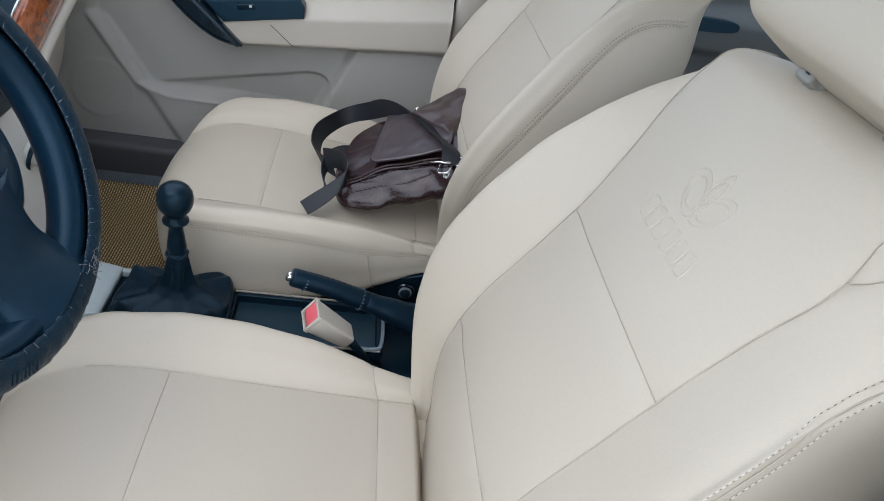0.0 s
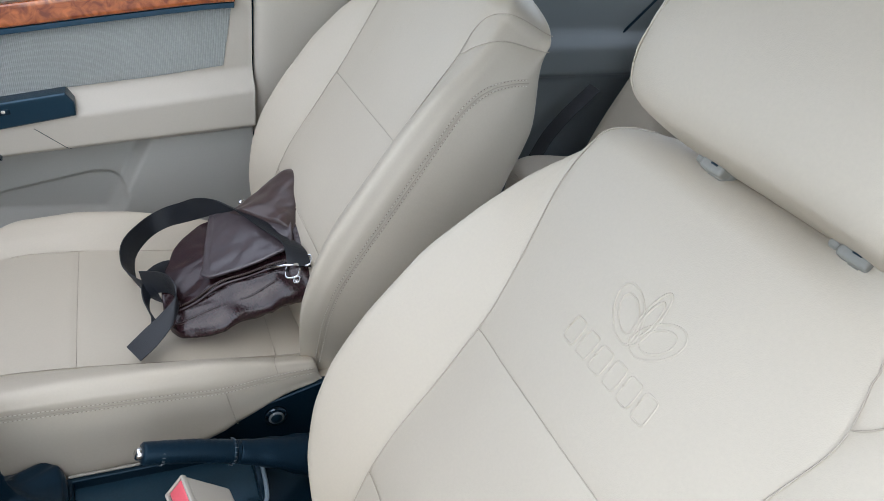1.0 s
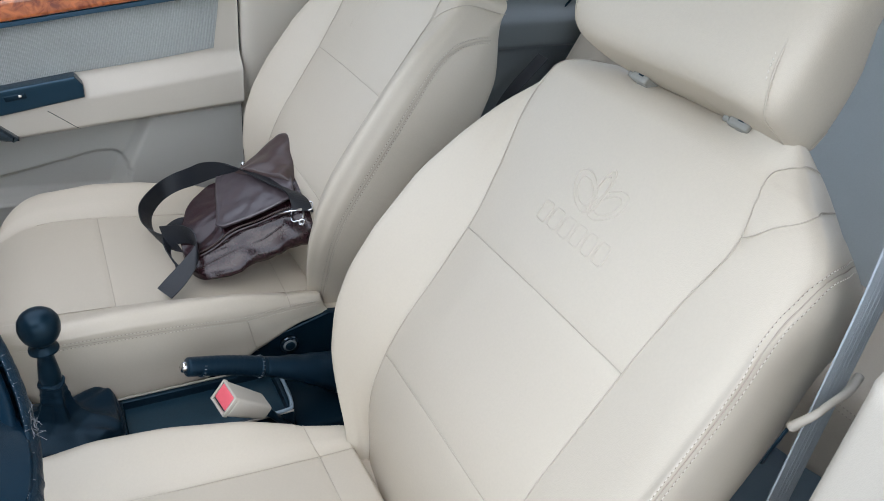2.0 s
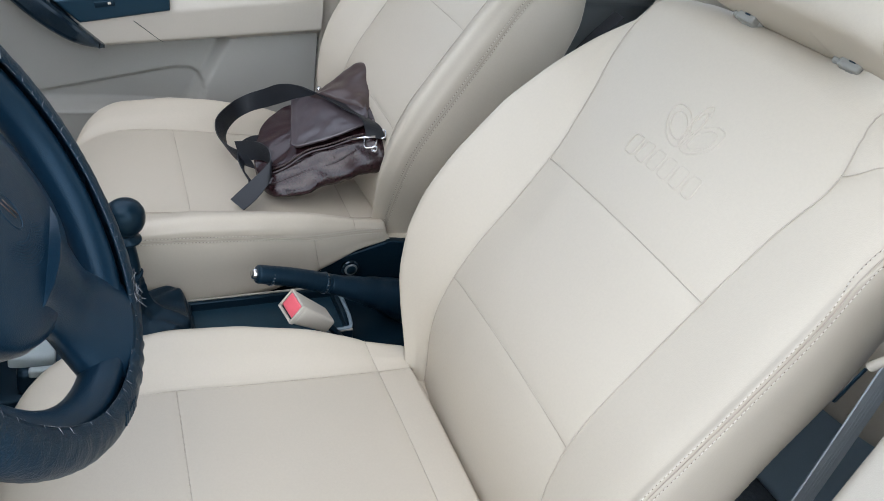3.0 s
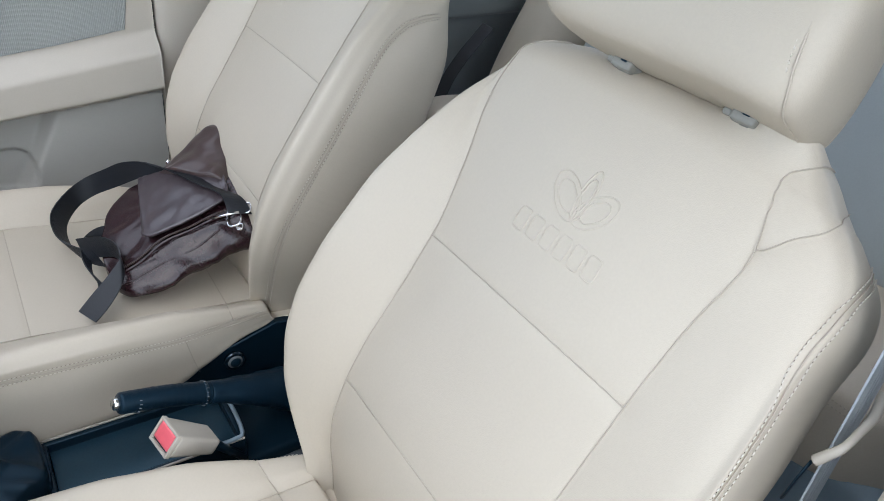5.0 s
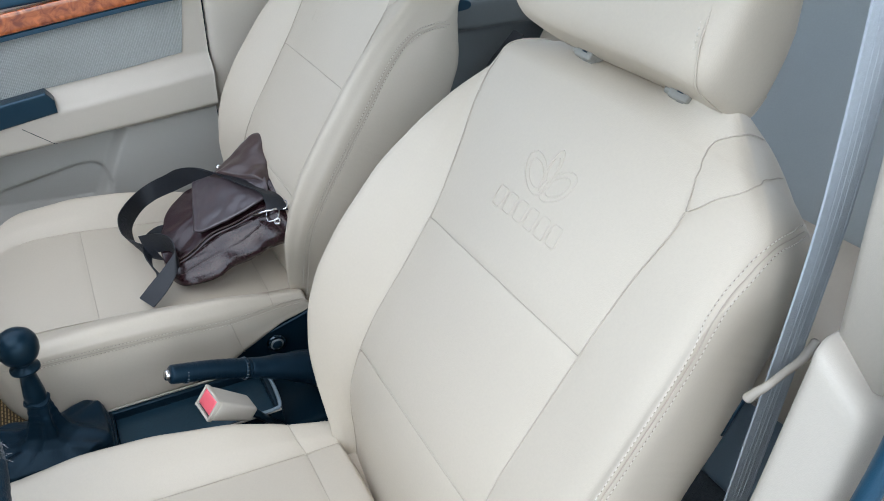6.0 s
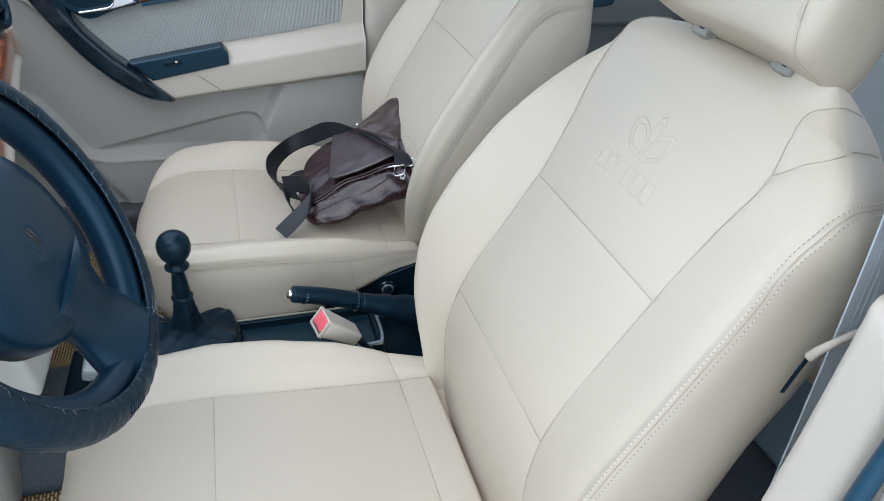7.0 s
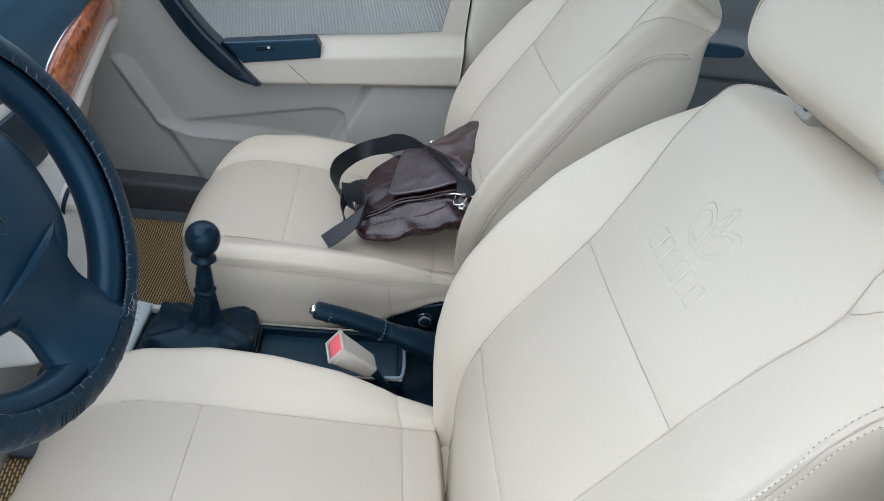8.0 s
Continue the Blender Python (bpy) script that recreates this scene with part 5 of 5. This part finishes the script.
def seat_shield():
    """The black hinge cover on the inner side of the passenger seat."""
    ob = thing("seat_hinge_cover", "black plastic hinge cover with a round bolt", "hinge cover", pose(0.490, -0.02, 0.29))
    rim = [(0.170, 0.288), (0.085, 0.314), (-0.004, 0.342), (-0.095, 0.370), (-0.150, 0.362), (-0.175, 0.30), (-0.175, 0.165), (0.170, 0.165)]
    me = plate("cover", rim, 0.500, 0.014, BLACK, 0.004)
    me.transform(Matrix.Translation((-0.490, 0.02, -0.29)))
    part("cover", me, ob)
    e = ((0, 1, 0), (0, 0, 1), (-1, 0, 0))
    for r, h, mat, nm, lab in ((0.019, 0.010, GLOSS, "bolt", "round bolt head"), (0.013, 0.012, SLATE, "ring", "worn grey ring"), (0.010, 0.0135, BLACK, "socket", "black bolt socket")):
        me = lathe(nm, [(0, h), (r * 0.8, h), (r, h - 0.002), (r, h - 0.006), (r * 0.95, 0)], mat, 28, e)
        me.transform(Matrix.Translation((-0.002, 0.002, 0.026)))
        part(nm, me, ob, lab)
    return ob


seat_shield()


def seat_rail():
    """The runner between the passenger seat and the console, with its cap and plate."""
    ob = thing("seat_rail", "dark seat runner with a beige cap beside the console", "seat rail", pose(0.476, 0.17, 0.19))
    part("runner", rounded_box("runner", (0.016, 0.42, 0.05), BLACK, 0.004, 3, pose(0, 0.02, 0.015)), ob)
    part("cap", rounded_box("cap", (0.022, 0.070, 0.030), TRIM, 0.008, 4, pose(-0.004, -0.060, 0.074, 6)), ob, "beige plastic end cap")
    plate_ob = part("plate", rounded_box("plate", (0.003, 0.060, 0.016), SLATE, 0.001, 2, pose(-0.011, 0.090, 0.076)), ob, "small dark plate with worn marks")
    for k in range(4):
        part("mark", rounded_box("mark", (0.0012, 0.007, 0.006), GREY, 0.0003, 1, pose(-0.0128, 0.072 + 0.012 * k, 0.076)), plate_ob, "short grey bar")
    part("bracket", rounded_box("bracket", (0.014, 0.34, 0.040), BLACK, 0.004, 3, pose(0.0, 0.02, 0.052)), ob, "black runner bracket")
    return ob


seat_rail()


# ---- bag on the passenger seat ----
def shoulder_bag():
    ob = thing("shoulder_bag", "dark brown leather shoulder bag lying on the passenger seat", "bag", pose(0.66, 0.0, 0.43))
    base = Matrix.Translation((-0.66, 0, -0.43))
    # the bag's front: origin, along the zip, towards its top, and out of the front
    o = np.array((0.641, 0.067, 0.493))
    e1, e2, e3 = np.array((-0.089, -0.898, 0.432)), np.array((0.981, -0.005, 0.192)), np.array((-0.170, 0.441, 0.881))

    def at(u, v, n):
        return o + e1 * u + e2 * v + e3 * n

    outline = smooth_line([(-0.072, -0.030), (-0.040, -0.044), (0.040, -0.046), (0.115, -0.046), (0.160, -0.050), (0.172, -0.010), (0.180, 0.050), (0.190, 0.092), (0.190, 0.125), (0.172, 0.148), (0.145, 0.152),
                           (0.110, 0.140), (0.060, 0.138), (0.010, 0.138), (-0.042, 0.110), (-0.070, 0.055), (-0.080, 0.005)], 150, True)
    mid = np.array((0.045, 0.045))
    tail = np.array((0.16, 0.13))

    def depth(u):
        return 0.045 + 0.30 * np.clip(u + 0.07, 0, 0.3)

    def domed(u, v):
        """Height of the puffed front over its plane."""
        far = np.hypot((u - 0.04) / 0.13, (v - 0.04) / 0.11)
        return 0.010 * np.clip(1 - far**2, -0.6, 1)

    rings = []
    for k, grow, low in ((1.0, 0.80, 0.030), (0.92, 0.92, 0.016), (0.75, 1.00, 0.004), (0.55, 1.03, -0.008), (0.38, 1.03, -0.010), (0.24, 1.02, -0.006), (0.12, 1.0, 0.0), (0.04, 0.985, 0.002), (0.0, 0.955, 0.004), (-0.02, 0.90, 0.004), (-0.03, 0.75, 0), (-0.03, 0.55, 0), (-0.03, 0.3, 0), (-0.03, 0.08, 0)):
        row = []
        for u, v in outline:
            lower = np.clip((0.02 - v) / 0.06, 0, 1)
            q = mid + (np.array((u, v)) - mid) * grow
            thin = 1 - 0.50 * step(0.06, 0.16, v) * (k > 0)
            h = -k * depth(u) * thin if k > 0 else domed(*q) - 0.002
            p = at(q[0], q[1] + (low - 0.026 * math.sin(math.pi * max(k, 0))) * lower, h)
            w = noise.noise(Vector(p) * 24) * 0.006 + noise.noise(Vector(p) * 60) * 0.0025 + 0.004 * (0.5 - abs(noise.noise(Vector(p) * 42 + Vector((7, 0, 0))))) * (k > 0)
            fold = 0.0035 * math.sin(u * 60 + 40 * k + 3 * w * 100) * lower * (0.05 < k < 0.95)
            row.append(p + e3 * w * 0.6 + e2 * (w * 0.4 - fold))
        rings.append(row)
    # smooth the layers into a finer skin
    rings = np.array(rings)
    fine = np.stack([smooth_line(rings[:, j], 60) for j in range(rings.shape[1])], 1)
    me = loft("body", fine, BAGM)
    me.transform(base)
    body = part("body", me, ob, "creased dark brown leather body")

    def sheet(name, corners, lift, thick, mat, curl=0.0):
        """A leather piece on the front; corners (u, v) from lower left, anticlockwise."""
        c = np.array(corners)
        n1, n2 = 40, 30
        top, low = [], []
        for j in np.linspace(0, 1, n2):
            for i in np.linspace(0, 1, n1):
                q = (c[0] * (1 - i) + c[1] * i) * (1 - j) + (c[3] * (1 - i) + c[2] * i) * j
                q = q + (0, -0.010 * math.sin(math.pi * i) * (1 - j) * curl)
                q = q + (0, 0.012 * (max(0, 1 - i / 0.1) ** 2 + max(0, 1 - (1 - i) / 0.1) ** 2) * (1 - j) ** 8)
                h = domed(*q) + lift + 0.0007 * noise.noise(Vector((q[0] * 130, q[1] * 90, 5))) + 0.0012 * noise.noise(Vector((q[0] * 45, q[1] * 45, 2))) + 0.006 * curl * (1 - j) ** 4
                rim_d = min(i, 1 - i, j) * 0.14
                top.append(at(q[0], q[1], h + thick - 0.0012 * bell(rim_d - 0.007, 0.002)))
                low.append(at(q[0], q[1], h))
        vs, k = np.vstack([top, low]), n1 * n2
        f = grid_faces(n2, n1)
        rim = list(range(n1)) + [r * n1 + n1 - 1 for r in range(1, n2)] + [(n2 - 1) * n1 + q for q in range(n1 - 2, -1, -1)] + [r * n1 for r in range(n2 - 2, 0, -1)]
        fs = f + [tuple(i + k for i in q[::-1]) for q in f] + [(rim[i], rim[i] + k, rim[(i + 1) % len(rim)] + k, rim[(i + 1) % len(rim)]) for i in range(len(rim))]
        me = mesh_of(name, vs, fs, mat)
        me.transform(base)
        return me

    part("flap", sheet("flap", ((0.0, -0.016), (0.156, -0.020), (0.172, 0.104), (0.030, 0.140)), 0.003, 0.0045, FLAPM, 1.0), body, "worn grey-brown front flap with stitched rim")
    # soft top corner that leans on the backrest
    rings = []
    a0, a1 = np.array((0.110, 0.074)), np.array((0.206, 0.168))
    ax = (a1 - a0) / np.linalg.norm(a1 - a0)
    px = np.array((-ax[1], ax[0]))
    for k in np.linspace(0, 1, 30):
        wide = (0.074 - 0.038 * k**0.8) * math.sqrt(max(0.02, 1 - (max(0, k - 0.68) / 0.32) ** 2))
        deep = (0.030 - 0.006 * k) * math.sqrt(max(0.02, 1 - (max(0, k - 0.80) / 0.20) ** 2))
        row = []
        for q in np.linspace(0, 2 * np.pi, 40, endpoint=False):
            c = a0 + (a1 - a0) * k + px * wide * np.sign(math.cos(q)) * abs(math.cos(q)) ** 0.8
            h = deep * math.sin(q) - 0.008 + domed(*(a0 * (1 - k) + a1 * k)) * (1 - k)
            crease = 0.0035 * math.sin(7 * math.cos(q) + 5 * k) * (1 - k) + 0.003 * noise.noise(Vector((c[0] * 40, c[1] * 40, q)))
            row.append(at(c[0], c[1], h + crease))
        rings.append(row)
    me = loft("top_corner", rings, CORNERM)
    me.transform(base)
    part("top_corner", me, body, "soft folded top corner")
    zu = np.linspace(-0.060, 0.135, 66)
    zip_line = np.array([at(u, -0.036 + 0.004 * math.sin(u * 40), 0.004 + domed(u, -0.036) + 0.002 * math.sin(u * 70)) for u in zu])
    me = stitch_mesh("zip", [[zip_line[i], zip_line[i] + e3 * 0.0022 + e2 * 0.0035] for i in range(66)], BRASS, 0.0010)
    me.transform(base)
    part("zip", me, body, "dull zip along the lower pocket", "stuff")
    for dv, r in ((-0.0045, 0.0024), (0.0045, 0.0024)):
        me = tube("welt", zip_line + e2 * dv - e3 * 0.001, r, BAGM, 8)
        me.transform(base)
        part("welt", me, body, "rolled leather welt")
    # a second zip and its sewn fold on the underside pocket, laid on the body's skin
    def on_body(first, last, low, high, n=60):
        j, i = np.linspace(first, last, n), np.linspace(low, high, n)
        skin_at = lambda a, b: fine[int(a), int(b)]
        return np.array([skin_at(a, b) + (skin_at(a, b) - skin_at(30, b)) * 0.02 for a, b in zip(i, j)])
    second = smooth_line(on_body(3, 28, 24, 27)[::14], 60)
    me = stitch_mesh("zip", [[p, p + e3 * 0.0012 + e2 * 0.0012] for p in second], BRASS, 0.0006)
    me.transform(base)
    part("zip", me, body, "dull zip across the underside", "stuff")
    for first, last, low, high, r in ((3, 28, 24.6, 27.6, 0.0017),):
        me = tube("welt", smooth_line(on_body(first, last, low, high)[::14], 50), r, BAGM, 8)
        me.transform(base)
        part("welt", me, body, "rolled leather welt")
    me = tube("tab", [at(0.086, 0.139, 0.004), at(0.092, 0.146, 0.006)], 0.004, CHROME, 10)
    me.transform(base)
    part("rivet", me, body, "bright rivet at the top edge")

    def strap(pts, acr, w=0.038):
        k = 90
        me = ribbon("strap", smooth_line(pts, k), smooth_line(acr, k), w, 0.0020, WEB)
        me.transform(base)
        part("strap", me, ob, "black webbing strap")
    strap([(0.566, -0.070, 0.552), (0.600, -0.067, 0.569), (0.650, -0.042, 0.570), (0.707, -0.015, 0.571), (0.755, 0.017, 0.567), (0.790, 0.052, 0.549), (0.826, 0.082, 0.522), (0.848, 0.116, 0.500), (0.838, 0.150, 0.484), (0.790, 0.180, 0.474), (0.730, 0.182, 0.464), (0.690, 0.163, 0.459), (0.664, 0.142, 0.462)],
          [(0.3, 0.9, 0.1), (0.2, 0.9, 0.3), (0.3, 0.8, 0.2), (0.5, 0.8, 0.1), (0.6, 0.6, 0.2), (0.5, 0.4, 0.6), (0.3, 0.1, 0.9), (0.2, 0.1, 1), (0.1, 0.25, 1), (0.2, 0.5, 0.9), (0.4, 0.6, 0.8), (0.6, 0.5, 0.7), (0.7, 0.4, 0.7)])
    strap([(0.690, 0.163, 0.470), (0.655, 0.128, 0.486), (0.620, 0.116, 0.488), (0.592, 0.120, 0.478), (0.575, 0.140, 0.462), (0.560, 0.165, 0.446), (0.548, 0.186, 0.434)],
          [(0.6, 0.2, 0.8), (0.4, 0.3, 0.9), (0.5, 0.1, 0.9), (0.7, -0.1, 0.6), (0.85, 0.1, 0.4), (0.85, 0.35, 0.25), (0.85, 0.45, 0.1)])
    strap([(0.716, 0.098, 0.474), (0.722, 0.124, 0.470), (0.706, 0.148, 0.464), (0.672, 0.160, 0.458), (0.640, 0.160, 0.452), (0.610, 0.150, 0.446), (0.588, 0.150, 0.444)],
          [(0.4, 0.3, 0.8), (0.3, 0.4, 0.8), (0.5, 0.4, 0.7), (0.7, 0.3, 0.6), (0.8, 0.3, 0.5), (0.85, 0.4, 0.3), (0.85, 0.45, 0.2)], 0.030)
    # metal clip and ring of the strap
    c = at(0.135, -0.053, -0.004)
    along = 0.90 * e1 - 0.35 * e2
    over = 0.35 * e1 + 0.90 * e2
    me = tube("clip_bar", [c - along * 0.034 + e3 * 0.012, c + e3 * 0.013, c + along * 0.022 + e3 * 0.011], 0.0024, CHROME, 8)
    me.transform(base)
    part("clip_bar", me, ob, "bright metal strap bar")
    t = np.linspace(0, 2 * np.pi, 40)
    sq = lambda q, k: math.copysign(abs(q) ** k, q)
    for dc, ru, rv, thick in ((along * 0.010, 0.0125, 0.021, 0.0018), (along * 0.032 + over * 0.012, 0.008, 0.011, 0.0016), (along * 0.020 - over * 0.026, 0.005, 0.006, 0.0012)):
        me = loft("ring", tube_rings(np.array([c + dc + along * ru * sq(math.cos(q), 0.6) + over * rv * sq(math.sin(q), 0.6) + e3 * 0.004 for q in t]), thick, 8), CHROME, False)
        me.transform(base)
        part("ring", me, ob, "metal strap ring")
    me = tube("puller", [c + e1 * 0.006 - e2 * 0.020, c + e1 * 0.008 - e2 * 0.034], 0.0028, CHROME, 8, 0.5)
    me.transform(base)
    part("zip_puller", me, ob, "small dull zip puller")
    return ob


shoulder_bag()


# ---- floor mats ----
def floor_mat(label, x0, x1, y0, y1, outer):
    xs, ys = np.linspace(x0, x1, 40), np.linspace(y0, y1, 40)
    h = lambda x, y: FLOOR_Z + 0.014 + 0.02 * step(0.56, 0.66, abs(x - XM)) + 0.33 * step(0.80, 1.15, y) + 0.03 * (1 - step(0.15, 0.24, abs(x - XM)))
    v = [(x, y, h(x, y)) for y in ys for x in xs]
    v += [(x, y, h(x, y) - 0.01) for y in ys for x in xs]
    f = grid_faces(40, 40)
    rim = list(range(40)) + [r * 40 + 39 for r in range(1, 40)] + [39 * 40 + c for c in range(38, -1, -1)] + [r * 40 for r in range(38, 0, -1)]
    f = f + [tuple(i + 1600 for i in q[::-1]) for q in f] + [(rim[i], rim[i] + 1600, rim[(i + 1) % len(rim)] + 1600, rim[(i + 1) % len(rim)]) for i in range(len(rim))]
    return tagged(part("floor_mat", mesh_of("floor_mat", v, f, MATM)), label, "floor mat", "floor mats")


floor_mat("straw-coloured woven floor mat in the passenger footwell", 0.53, 0.985, 0.40, 0.98, 1)
floor_mat("straw-coloured woven floor mat in the driver footwell", -0.28, 0.20, 0.42, 0.98, -1)
